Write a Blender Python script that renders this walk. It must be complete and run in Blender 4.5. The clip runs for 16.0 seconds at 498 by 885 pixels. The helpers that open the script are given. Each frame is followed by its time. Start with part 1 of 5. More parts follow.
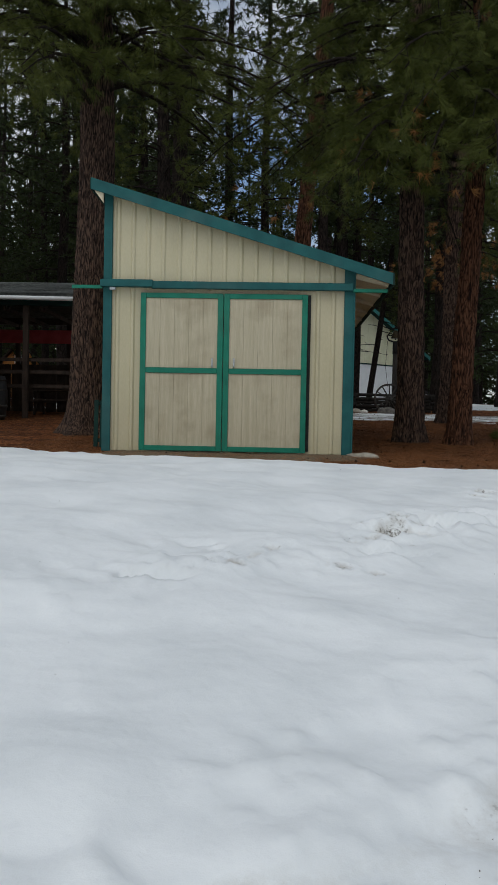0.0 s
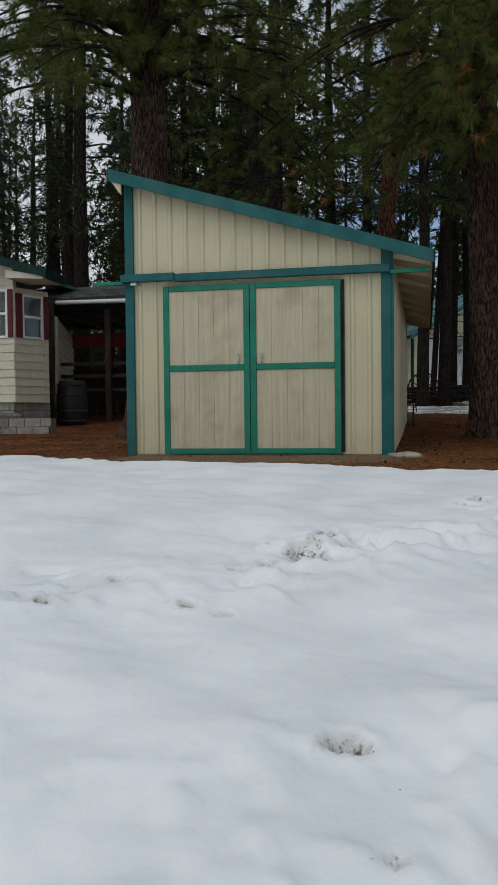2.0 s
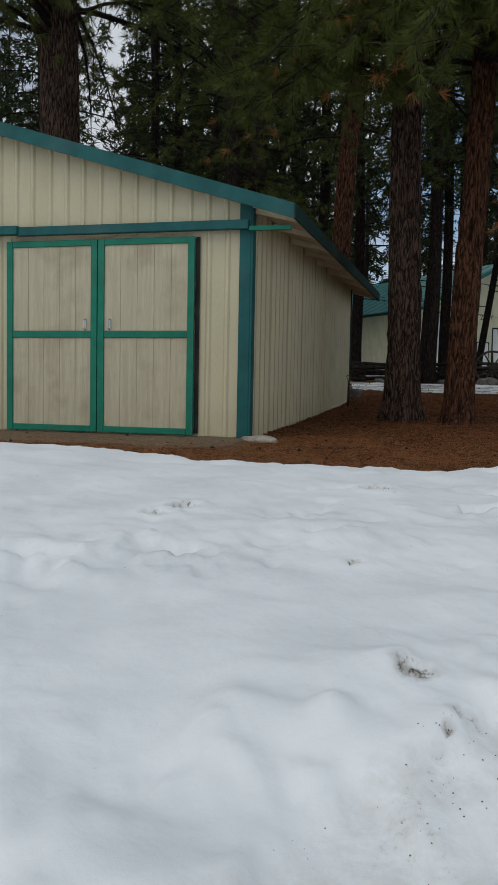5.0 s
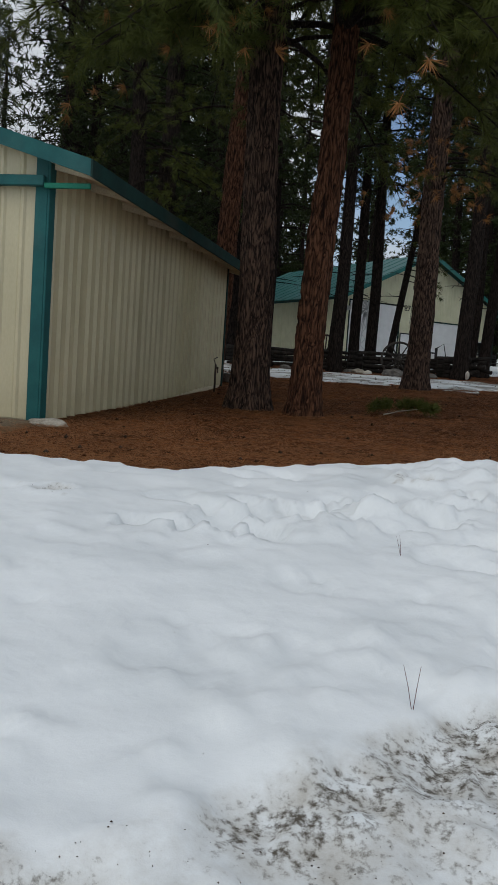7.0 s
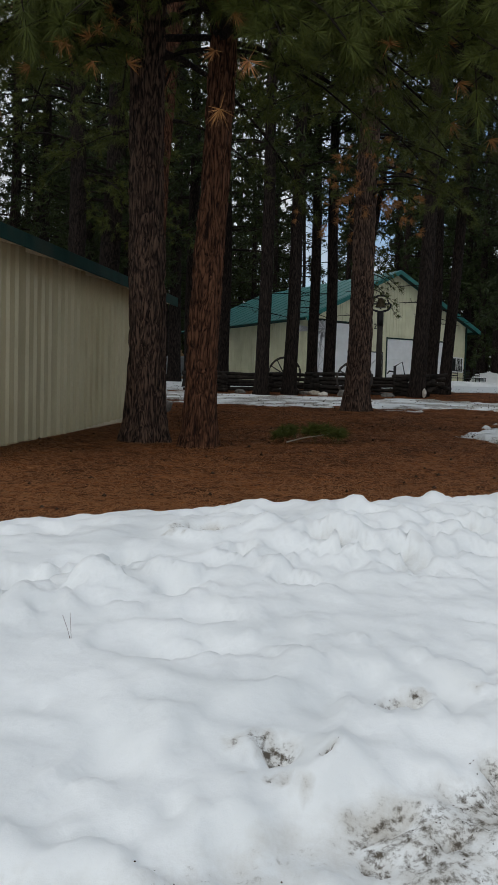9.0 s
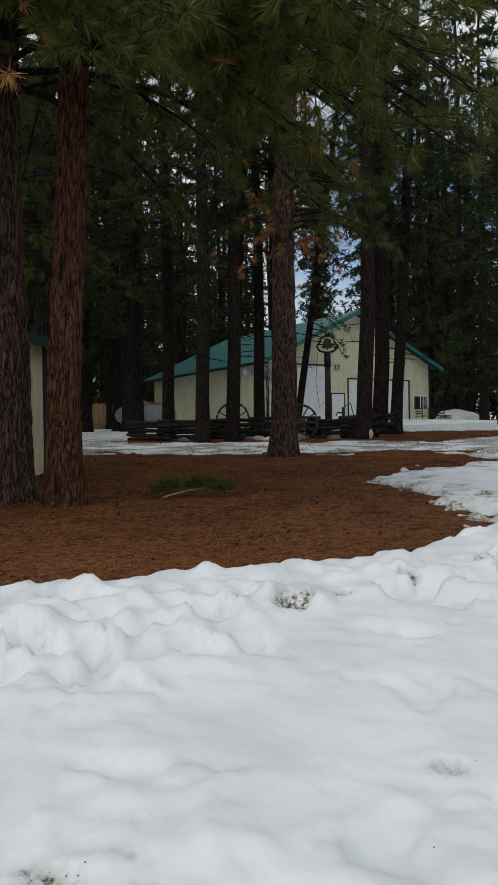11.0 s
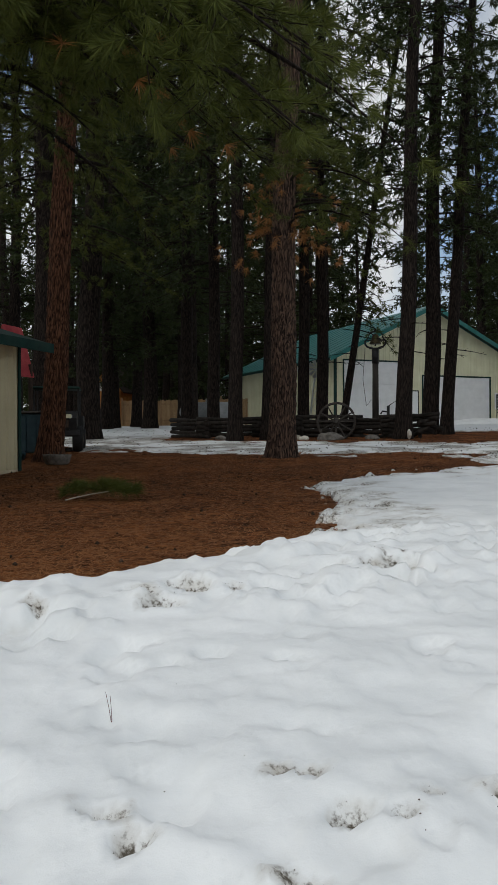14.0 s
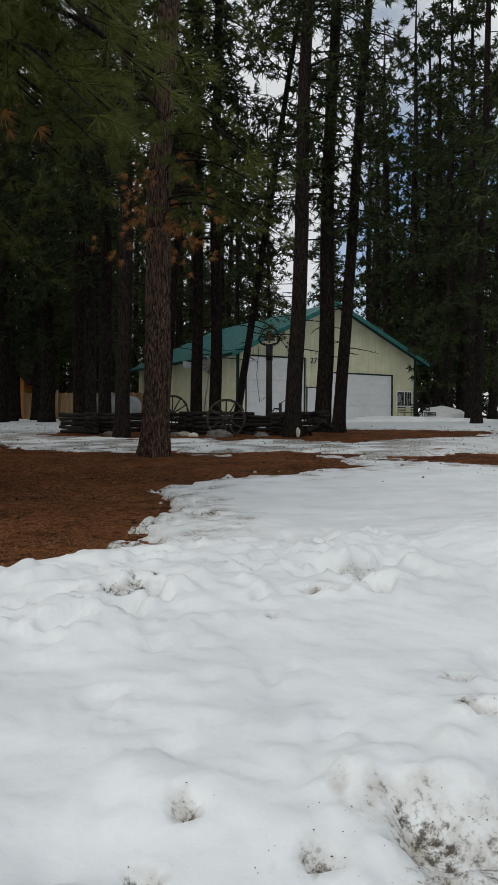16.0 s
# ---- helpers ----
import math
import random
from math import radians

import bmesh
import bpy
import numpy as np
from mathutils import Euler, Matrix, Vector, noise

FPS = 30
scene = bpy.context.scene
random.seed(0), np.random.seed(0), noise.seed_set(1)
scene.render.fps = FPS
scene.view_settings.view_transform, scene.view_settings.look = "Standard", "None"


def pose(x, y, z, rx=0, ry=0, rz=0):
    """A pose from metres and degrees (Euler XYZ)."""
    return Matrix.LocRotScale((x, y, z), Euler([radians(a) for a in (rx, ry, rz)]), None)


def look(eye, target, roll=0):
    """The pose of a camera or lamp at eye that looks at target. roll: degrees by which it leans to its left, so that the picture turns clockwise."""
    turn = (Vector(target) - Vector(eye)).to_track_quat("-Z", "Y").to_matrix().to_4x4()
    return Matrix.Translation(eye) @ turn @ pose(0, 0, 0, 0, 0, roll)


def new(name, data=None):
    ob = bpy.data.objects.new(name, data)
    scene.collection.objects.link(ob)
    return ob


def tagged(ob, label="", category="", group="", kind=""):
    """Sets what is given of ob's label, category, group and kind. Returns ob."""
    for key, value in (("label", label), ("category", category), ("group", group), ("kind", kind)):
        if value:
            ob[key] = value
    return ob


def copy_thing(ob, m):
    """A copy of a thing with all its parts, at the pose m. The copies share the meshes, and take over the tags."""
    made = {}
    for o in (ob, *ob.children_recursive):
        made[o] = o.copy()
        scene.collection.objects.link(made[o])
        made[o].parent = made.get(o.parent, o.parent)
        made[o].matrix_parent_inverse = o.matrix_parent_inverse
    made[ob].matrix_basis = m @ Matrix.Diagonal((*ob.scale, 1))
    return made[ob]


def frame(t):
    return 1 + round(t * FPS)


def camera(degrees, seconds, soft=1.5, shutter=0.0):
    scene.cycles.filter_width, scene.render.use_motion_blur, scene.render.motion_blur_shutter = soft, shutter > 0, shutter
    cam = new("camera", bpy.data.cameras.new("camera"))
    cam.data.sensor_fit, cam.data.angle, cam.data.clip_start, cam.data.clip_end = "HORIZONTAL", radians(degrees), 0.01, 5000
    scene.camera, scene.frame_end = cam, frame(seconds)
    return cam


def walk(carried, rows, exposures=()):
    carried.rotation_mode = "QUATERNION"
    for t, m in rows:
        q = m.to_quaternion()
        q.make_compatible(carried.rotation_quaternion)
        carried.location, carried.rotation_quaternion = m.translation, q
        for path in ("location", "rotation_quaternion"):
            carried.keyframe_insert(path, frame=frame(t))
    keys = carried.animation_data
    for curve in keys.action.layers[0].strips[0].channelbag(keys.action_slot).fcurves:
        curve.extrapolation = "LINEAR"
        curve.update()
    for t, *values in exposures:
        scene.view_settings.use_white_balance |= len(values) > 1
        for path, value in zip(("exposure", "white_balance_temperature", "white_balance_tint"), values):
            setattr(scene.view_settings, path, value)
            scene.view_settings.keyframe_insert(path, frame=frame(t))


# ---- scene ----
cam = camera(33.4, 16.0)
PATH = [
    (0, (0.202, -0.002, 0.533), (0.128, 1.996, 0.481), 1.1),
    (0.5, (0.52, 0.247, 0.544), (0.395, 2.242, 0.484), 0.8),
    (1, (0.942, 0.497, 0.587), (0.673, 2.478, 0.52), 0.2),
    (1.5, (1.299, 0.854, 0.569), (0.865, 2.805, 0.506), 0.0),
    (2, (1.734, 1.165, 0.563), (1.315, 3.12, 0.504), -0.6),
    (2.5, (2.164, 1.428, 0.584), (1.754, 3.384, 0.52), -1.0),
    (3, (2.505, 1.824, 0.582), (2.096, 3.779, 0.472), 0.1),
    (3.2, (2.645, 2.018, 0.566), (2.227, 3.97, 0.454), 0.5),
    (5.3, (4.104, 3.195, 0.647), (3.567, 5.116, 0.511), 1.3),
    (5.5, (4.267, 3.346, 0.649), (3.716, 5.263, 0.509), 1.5),
    (6, (4.553, 3.707, 0.679), (3.981, 5.618, 0.54), 1.4),
    (6.5, (4.897, 3.946, 0.711), (4.285, 5.845, 0.57), 1.2),
    (7, (5.271, 4.309, 0.703), (4.88, 6.263, 0.537), 3.8),
    (7.1, (5.346, 4.359, 0.705), (5.013, 6.325, 0.548), 3.8),
    (7.5, (5.642, 4.503, 0.727), (5.347, 6.475, 0.569), 2.6),
    (8, (6.006, 4.716, 0.763), (5.669, 6.682, 0.612), 2.3),
    (8.5, (6.304, 4.982, 0.82), (5.962, 6.948, 0.676), 2.7),
    (9, (6.545, 5.283, 0.85), (6.153, 7.241, 0.739), 1.5),
    (9.5, (6.864, 5.58, 0.873), (6.426, 7.53, 0.81), 0.0),
    (10, (7.125, 5.961, 0.899), (6.762, 7.927, 0.885), -0.5),
    (10.2, (7.242, 6.109, 0.899), (6.899, 8.08, 0.891), -0.5),
    (12.3, (8.956, 6.936, 0.985), (8.458, 8.873, 0.979), -0.4),
    (12.5, (9.113, 7.024, 0.991), (8.592, 8.955, 0.979), 0.0),
    (13, (9.534, 7.275, 0.987), (8.974, 9.195, 0.982), -0.0),
    (13.5, (9.938, 7.502, 0.969), (9.332, 9.408, 0.963), 0.0),
    (14, (10.286, 7.759, 0.978), (9.638, 9.65, 0.969), -0.2),
    (14.5, (10.578, 8.034, 0.996), (9.901, 9.916, 0.979), -0.1),
    (15, (10.866, 8.222, 1.006), (10.184, 10.102, 0.99), -0.4),
    (15.5, (11.088, 8.375, 1.032), (10.378, 10.245, 1.015), -0.7),
    (16, (11.149, 8.477, 1.094), (10.68, 10.421, 1.069), 0.4),
]
EXPOSURES = [(0, -0.06, 6400, 10), (6, -0.09, 6360, 10), (9, 0.09, 6470, 10), (12.5, 0.14, 6640, 10), (16, 0.14, 6680, 10)]
walk(cam, [(t, look(eye, target, roll)) for t, eye, target, roll in PATH], EXPOSURES)

# ---- world and sun: a bright broken overcast ----
world = bpy.data.worlds.new("sky")
scene.world = world
world.use_nodes = True
wn, wl = world.node_tree.nodes, world.node_tree.links
SKY_STRENGTH, CLOUD = 0.10, 6.5
sky = wn.new("ShaderNodeTexSky")
sky.sky_type, sky.sun_disc = "NISHITA", False
sky.sun_elevation, sky.sun_rotation = radians(48), radians(212)
wtc = wn.new("ShaderNodeTexCoord")
wnoise = wn.new("ShaderNodeTexNoise")
wnoise.inputs["Scale"].default_value, wnoise.inputs["Detail"].default_value = 2.6, 8
wramp = wn.new("ShaderNodeValToRGB")
wramp.color_ramp.elements[0].position, wramp.color_ramp.elements[1].position = 0.40, 0.5
wmix = wn.new("ShaderNodeMixRGB")
wmix.inputs["Color2"].default_value = (CLOUD * 0.935, CLOUD * 0.99, CLOUD * 1.03, 1)
wl.new(wtc.outputs["Generated"], wnoise.inputs["Vector"])
wl.new(wnoise.outputs["Fac"], wramp.inputs["Fac"])
wl.new(wramp.outputs["Color"], wmix.inputs["Fac"])
wl.new(sky.outputs["Color"], wmix.inputs["Color1"])
wl.new(wmix.outputs["Color"], wn["Background"].inputs["Color"])
wn["Background"].inputs["Strength"].default_value = SKY_STRENGTH

sun = new("sun", bpy.data.lights.new("sun", "SUN"))
sun.data.energy, sun.data.angle, sun.data.color = 0.65, radians(40), (1, 0.98, 0.95)
sun.matrix_world = look((-5, -7, 16), (0, 6, 0))

# ---- materials ----


def material(name, a, b, scale=6.0, rough=0.8, bump=0.2, metal=0.0, stretch=(1, 1, 1), fine=60.0, dirt=None, dirt_amount=0.3, vary=0.0, bump_distance=0.01, grain=0.45):
    """Two colours mixed by noise at two scales, a dirt colour in blotches, and fine relief."""
    m = bpy.data.materials.new(name)
    m.use_nodes = True
    n, l = m.node_tree.nodes, m.node_tree.links
    bsdf = n["Principled BSDF"]
    tc = n.new("ShaderNodeTexCoord")
    mp = n.new("ShaderNodeMapping")
    mp.inputs["Scale"].default_value = stretch
    l.new(tc.outputs["Object"], mp.inputs["Vector"])
    n1, n2 = n.new("ShaderNodeTexNoise"), n.new("ShaderNodeTexNoise")
    n1.inputs["Scale"].default_value, n1.inputs["Detail"].default_value = scale, 5
    n2.inputs["Scale"].default_value, n2.inputs["Detail"].default_value = fine, 3
    l.new(mp.outputs["Vector"], n1.inputs["Vector"])
    l.new(mp.outputs["Vector"], n2.inputs["Vector"])
    r1 = n.new("ShaderNodeValToRGB")
    r1.color_ramp.elements[0].position, r1.color_ramp.elements[1].position = 0.35, 0.65
    r1.color_ramp.elements[0].color, r1.color_ramp.elements[1].color = (*a, 1), (*b, 1)
    l.new(n1.outputs["Fac"], r1.inputs["Fac"])
    m2 = n.new("ShaderNodeMixRGB")
    m2.blend_type, m2.inputs["Fac"].default_value = "OVERLAY", grain
    l.new(r1.outputs["Color"], m2.inputs["Color1"])
    l.new(n2.outputs["Fac"], m2.inputs["Color2"])
    out = m2.outputs["Color"]
    if dirt:
        n3 = n.new("ShaderNodeTexNoise")
        n3.inputs["Scale"].default_value, n3.inputs["Detail"].default_value = scale * 0.37, 7
        l.new(tc.outputs["Object"], n3.inputs["Vector"])
        r3 = n.new("ShaderNodeValToRGB")
        r3.color_ramp.elements[0].position, r3.color_ramp.elements[1].position = 0.5, 0.72
        r3.color_ramp.elements[1].color = (dirt_amount, dirt_amount, dirt_amount, 1)
        l.new(n3.outputs["Fac"], r3.inputs["Fac"])
        m3 = n.new("ShaderNodeMixRGB")
        m3.inputs["Color2"].default_value = (*dirt, 1)
        l.new(r3.outputs["Color"], m3.inputs["Fac"])
        l.new(out, m3.inputs["Color1"])
        out = m3.outputs["Color"]
    if vary:
        oi = n.new("ShaderNodeObjectInfo")
        hs = n.new("ShaderNodeHueSaturation")
        mr = n.new("ShaderNodeMapRange")
        mr.inputs["To Min"].default_value, mr.inputs["To Max"].default_value = 1 - vary, 1 + vary
        l.new(oi.outputs["Random"], mr.inputs["Value"])
        l.new(mr.outputs["Result"], hs.inputs["Value"])
        l.new(out, hs.inputs["Color"])
        out = hs.outputs["Color"]
    l.new(out, bsdf.inputs["Base Color"])
    bsdf.inputs["Roughness"].default_value, bsdf.inputs["Metallic"].default_value = rough, metal
    bsdf.inputs["Specular IOR Level"].default_value = 0.3
    if bump:
        bp = n.new("ShaderNodeBump")
        bp.inputs["Strength"].default_value, bp.inputs["Distance"].default_value = bump, bump_distance
        l.new(n2.outputs["Fac"], bp.inputs["Height"])
        l.new(bp.outputs["Normal"], bsdf.inputs["Normal"])
    return m


def bark(name, dark, mid, light):
    """Plated pine bark: dark furrows between tall scales."""
    m = bpy.data.materials.new(name)
    m.use_nodes = True
    n, l = m.node_tree.nodes, m.node_tree.links
    bsdf = n["Principled BSDF"]
    tc, mp = n.new("ShaderNodeTexCoord"), n.new("ShaderNodeMapping")
    mp.inputs["Scale"].default_value = (1, 1, 0.16)
    l.new(tc.outputs["Object"], mp.inputs["Vector"])
    warp = n.new("ShaderNodeTexNoise")
    warp.inputs["Scale"].default_value = 5
    add = n.new("ShaderNodeMixRGB")
    add.blend_type, add.inputs["Fac"].default_value = "ADD", 0.3
    l.new(mp.outputs["Vector"], warp.inputs["Vector"])
    l.new(mp.outputs["Vector"], add.inputs["Color1"])
    l.new(warp.outputs["Color"], add.inputs["Color2"])
    vo = n.new("ShaderNodeTexVoronoi")
    vo.feature, vo.inputs["Scale"].default_value = "DISTANCE_TO_EDGE", 23
    l.new(add.outputs["Color"], vo.inputs["Vector"])
    no = n.new("ShaderNodeTexNoise")
    no.inputs["Scale"].default_value, no.inputs["Detail"].default_value = 34, 8
    l.new(mp.outputs["Vector"], no.inputs["Vector"])
    mixh = n.new("ShaderNodeMath")
    mixh.operation = "MULTIPLY_ADD"
    mixh.inputs[1].default_value = 1.6
    l.new(vo.outputs["Distance"], mixh.inputs[0])
    sub = n.new("ShaderNodeMath")
    sub.operation = "MULTIPLY_ADD"
    sub.inputs[1].default_value, sub.inputs[2].default_value = 1.5, -0.48
    l.new(no.outputs["Fac"], sub.inputs[0])
    l.new(sub.outputs["Value"], mixh.inputs[2])
    r = n.new("ShaderNodeValToRGB")
    r.color_ramp.elements[0].position, r.color_ramp.elements[1].position = 0.12, 0.75
    r.color_ramp.elements[0].color, r.color_ramp.elements[1].color = (*dark, 1), (*light, 1)
    e = r.color_ramp.elements.new(0.36)
    e.color = (*mid, 1)
    l.new(mixh.outputs["Value"], r.inputs["Fac"])
    l.new(r.outputs["Color"], bsdf.inputs["Base Color"])
    bp = n.new("ShaderNodeBump")
    bp.inputs["Strength"].default_value, bp.inputs["Distance"].default_value = 0.9, 0.03
    l.new(mixh.outputs["Value"], bp.inputs["Height"])
    l.new(bp.outputs["Normal"], bsdf.inputs["Normal"])
    bsdf.inputs["Roughness"].default_value = 0.95
    bsdf.inputs["Specular IOR Level"].default_value = 0.15
    return m


def snow_material():
    m = bpy.data.materials.new("snow")
    m.use_nodes = True
    n, l = m.node_tree.nodes, m.node_tree.links
    bsdf = n["Principled BSDF"]
    geo = n.new("ShaderNodeNewGeometry")
    big, small, mid = (n.new("ShaderNodeTexNoise") for _ in range(3))
    big.inputs["Scale"].default_value, big.inputs["Detail"].default_value = 1.7, 6
    mid.inputs["Scale"].default_value, mid.inputs["Detail"].default_value = 7, 6
    small.inputs["Scale"].default_value, small.inputs["Detail"].default_value = 230, 5
    for t in (big, small, mid):
        l.new(geo.outputs["Position"], t.inputs["Vector"])
    # grit and soil trodden or thrown into the snow: grey ice, then dark crumbs at its core
    att = n.new("ShaderNodeAttribute")
    att.attribute_name = "soil"

    def patches(scale, gain, lift, start, end):
        t = n.new("ShaderNodeTexNoise")
        t.inputs["Scale"].default_value, t.inputs["Detail"].default_value, t.inputs["Roughness"].default_value = scale, 7, 0.68
        l.new(geo.outputs["Position"], t.inputs["Vector"])
        a = n.new("ShaderNodeMath")
        a.operation = "MULTIPLY_ADD"
        a.inputs[1].default_value, a.inputs[2].default_value = gain, lift
        l.new(t.outputs["Fac"], a.inputs[0])
        p = n.new("ShaderNodeMath")
        p.operation = "MULTIPLY"
        l.new(a.outputs["Value"], p.inputs[0])
        l.new(att.outputs["Fac"], p.inputs[1])
        r = n.new("ShaderNodeMapRange")
        r.inputs["From Min"].default_value, r.inputs["From Max"].default_value = start, end
        l.new(p.outputs["Value"], r.inputs["Value"])
        return r.outputs["Result"]

    icy = patches(9, 2.6, -0.75, 0.1, 1.0)
    dark = patches(36, 3.8, -1.4, 0.5, 1.2)
    clean = n.new("ShaderNodeValToRGB")
    clean.color_ramp.elements[0].color, clean.color_ramp.elements[1].color = (0.76, 0.785, 0.785, 1), (0.87, 0.89, 0.885, 1)
    clean.color_ramp.elements[0].position, clean.color_ramp.elements[1].position = 0.3, 0.6
    l.new(big.outputs["Fac"], clean.inputs["Fac"])
    ice = n.new("ShaderNodeMixRGB")
    ice.inputs["Color2"].default_value = (0.5, 0.475, 0.425, 1)
    l.new(icy, ice.inputs["Fac"])
    l.new(clean.outputs["Color"], ice.inputs["Color1"])
    mix = n.new("ShaderNodeMixRGB")
    mix.inputs["Color2"].default_value = (0.1, 0.085, 0.065, 1)
    l.new(dark, mix.inputs["Fac"])
    l.new(ice.outputs["Color"], mix.inputs["Color1"])
    l.new(mix.outputs["Color"], bsdf.inputs["Base Color"])
    bsdf.inputs["Roughness"].default_value = 0.7
    bsdf.inputs["Specular IOR Level"].default_value = 0.25
    bp = n.new("ShaderNodeBump")
    bp.inputs["Strength"].default_value, bp.inputs["Distance"].default_value = 0.12, 0.01
    l.new(small.outputs["Fac"], bp.inputs["Height"])
    bp2 = n.new("ShaderNodeBump")
    bp2.inputs["Strength"].default_value, bp2.inputs["Distance"].default_value = 0.22, 0.05
    l.new(mid.outputs["Fac"], bp2.inputs["Height"])
    l.new(bp.outputs["Normal"], bp2.inputs["Normal"])
    l.new(bp2.outputs["Normal"], bsdf.inputs["Normal"])
    return m


def needle_floor():
    """Fallen needles: a mat of crossing strands with darker, damper hollows and bleached tufts."""
    m = bpy.data.materials.new("needle_litter")
    m.use_nodes = True
    n, l = m.node_tree.nodes, m.node_tree.links
    bsdf = n["Principled BSDF"]
    geo = n.new("ShaderNodeNewGeometry")

    def noise(scale, detail, rough, stretch=(1, 1, 1), turn=0.0, warp=0.0):
        mp, t = n.new("ShaderNodeMapping"), n.new("ShaderNodeTexNoise")
        mp.inputs["Scale"].default_value, mp.inputs["Rotation"].default_value = stretch, (0, 0, turn)
        t.inputs["Scale"].default_value, t.inputs["Detail"].default_value, t.inputs["Roughness"].default_value, t.inputs["Distortion"].default_value = scale, detail, rough, warp
        l.new(geo.outputs["Position"], mp.inputs["Vector"])
        l.new(mp.outputs["Vector"], t.inputs["Vector"])
        return t.outputs["Fac"]

    def weigh(a, fac, b=None):
        mx = n.new("ShaderNodeMath")
        mx.operation = "MULTIPLY_ADD"
        mx.inputs[1].default_value, mx.inputs[2].default_value = fac, 0.0
        l.new(a, mx.inputs[0])
        if b is not None:
            l.new(b, mx.inputs[2])
        return mx.outputs["Value"]

    patch, tuft = noise(1.1, 4, 0.55), noise(11, 6, 0.68, warp=0.6)
    strand_a, strand_b = noise(62, 3, 0.6, (1, 0.16, 1), 0.5, 0.4), noise(62, 3, 0.6, (0.16, 1, 1), 0.35, 0.4)
    strands = n.new("ShaderNodeMath")
    strands.operation = "MAXIMUM"
    l.new(strand_a, strands.inputs[0])
    l.new(strand_b, strands.inputs[1])
    mixed = weigh(tuft, 1.0, weigh(strands.outputs["Value"], 0.75, weigh(patch, 0.45)))
    r = n.new("ShaderNodeValToRGB")
    r.color_ramp.elements[0].position, r.color_ramp.elements[1].position = 0.45, 0.66
    r.color_ramp.elements[0].color, r.color_ramp.elements[1].color = (0.022, 0.009, 0.005, 1), (0.42, 0.17, 0.06, 1)
    e = r.color_ramp.elements.new(0.545)
    e.color = (0.13, 0.043, 0.013, 1)
    l.new(weigh(mixed, 0.48), r.inputs["Fac"])
    l.new(r.outputs["Color"], bsdf.inputs["Base Color"])
    bsdf.inputs["Roughness"].default_value, bsdf.inputs["Specular IOR Level"].default_value = 0.95, 0.15
    bp = n.new("ShaderNodeBump")
    bp.inputs["Strength"].default_value, bp.inputs["Distance"].default_value = 0.9, 0.06
    l.new(mixed, bp.inputs["Height"])
    l.new(bp.outputs["Normal"], bsdf.inputs["Normal"])
    return m


def foliage(name, a, b):
    m = bpy.data.materials.new(name)
    m.use_nodes = True
    n, l = m.node_tree.nodes, m.node_tree.links
    bsdf = n["Principled BSDF"]
    g = n.new("ShaderNodeNewGeometry")
    r = n.new("ShaderNodeValToRGB")
    r.color_ramp.elements[0].color, r.color_ramp.elements[1].color = (*a, 1), (*b, 1)
    tc = n.new("ShaderNodeTexNoise")
    tc.inputs["Scale"].default_value = 1.3
    l.new(g.outputs["Position"], tc.inputs["Vector"])
    mx = n.new("ShaderNodeMath")
    mx.operation = "MULTIPLY_ADD"
    mx.inputs[1].default_value = 0.5
    l.new(g.outputs["Random Per Island"], mx.inputs[0])
    h = n.new("ShaderNodeMath")
    h.operation = "MULTIPLY"
    h.inputs[1].default_value = 0.6
    l.new(tc.outputs["Fac"], h.inputs[0])
    l.new(h.outputs["Value"], mx.inputs[2])
    l.new(mx.outputs["Value"], r.inputs["Fac"])
    l.new(r.outputs["Color"], bsdf.inputs["Base Color"])
    bsdf.inputs["Roughness"].default_value = 0.6
    bsdf.inputs["Specular IOR Level"].default_value = 0.18
    return m


def glass_material():
    m = bpy.data.materials.new("window_glass")
    m.use_nodes = True
    b = m.node_tree.nodes["Principled BSDF"]
    b.inputs["Base Color"].default_value = (0.9, 0.95, 0.95, 1)
    b.inputs["Roughness"].default_value, b.inputs["Transmission Weight"].default_value = 0.02, 1.0
    return m


SNOW = snow_material()
LITTER = needle_floor()
GRAVEL = material("gravel", (0.1, 0.07, 0.042), (0.25, 0.185, 0.115), 30, 0.95, 0.8, fine=160)
CREAM = material("cream_metal", (0.5, 0.447, 0.285), (0.55, 0.492, 0.32), 3, 0.26, 0.05, dirt=(0.36, 0.31, 0.21), dirt_amount=0.22, stretch=(1, 1, 0.3), grain=0.1)
CREAM.node_tree.nodes["Principled BSDF"].inputs["Specular IOR Level"].default_value = 0.6
SOFFIT = material("cream_wood", (0.52, 0.45, 0.31), (0.6, 0.53, 0.38), 5, 0.75, 0.2, dirt=(0.3, 0.25, 0.17), dirt_amount=0.35)
PLYWOOD = material("weathered_plywood", (0.46, 0.41, 0.285), (0.53, 0.475, 0.34), 7, 0.8, 0.3, stretch=(3, 1, 0.12), fine=50, dirt=(0.28, 0.225, 0.145), dirt_amount=0.5, grain=0.2)
TEAL = material("teal_paint", (0.006, 0.076, 0.078), (0.011, 0.104, 0.102), 4, 0.6, 0.08, dirt=(0.09, 0.14, 0.13), dirt_amount=0.25, grain=0.12)
GREEN = material("green_paint", (0.004, 0.145, 0.092), (0.008, 0.19, 0.12), 5, 0.5, 0.15, dirt=(0.06, 0.16, 0.11), dirt_amount=0.3, grain=0.12)
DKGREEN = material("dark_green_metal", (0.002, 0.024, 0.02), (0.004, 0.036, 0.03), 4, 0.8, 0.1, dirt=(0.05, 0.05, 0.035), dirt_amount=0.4)
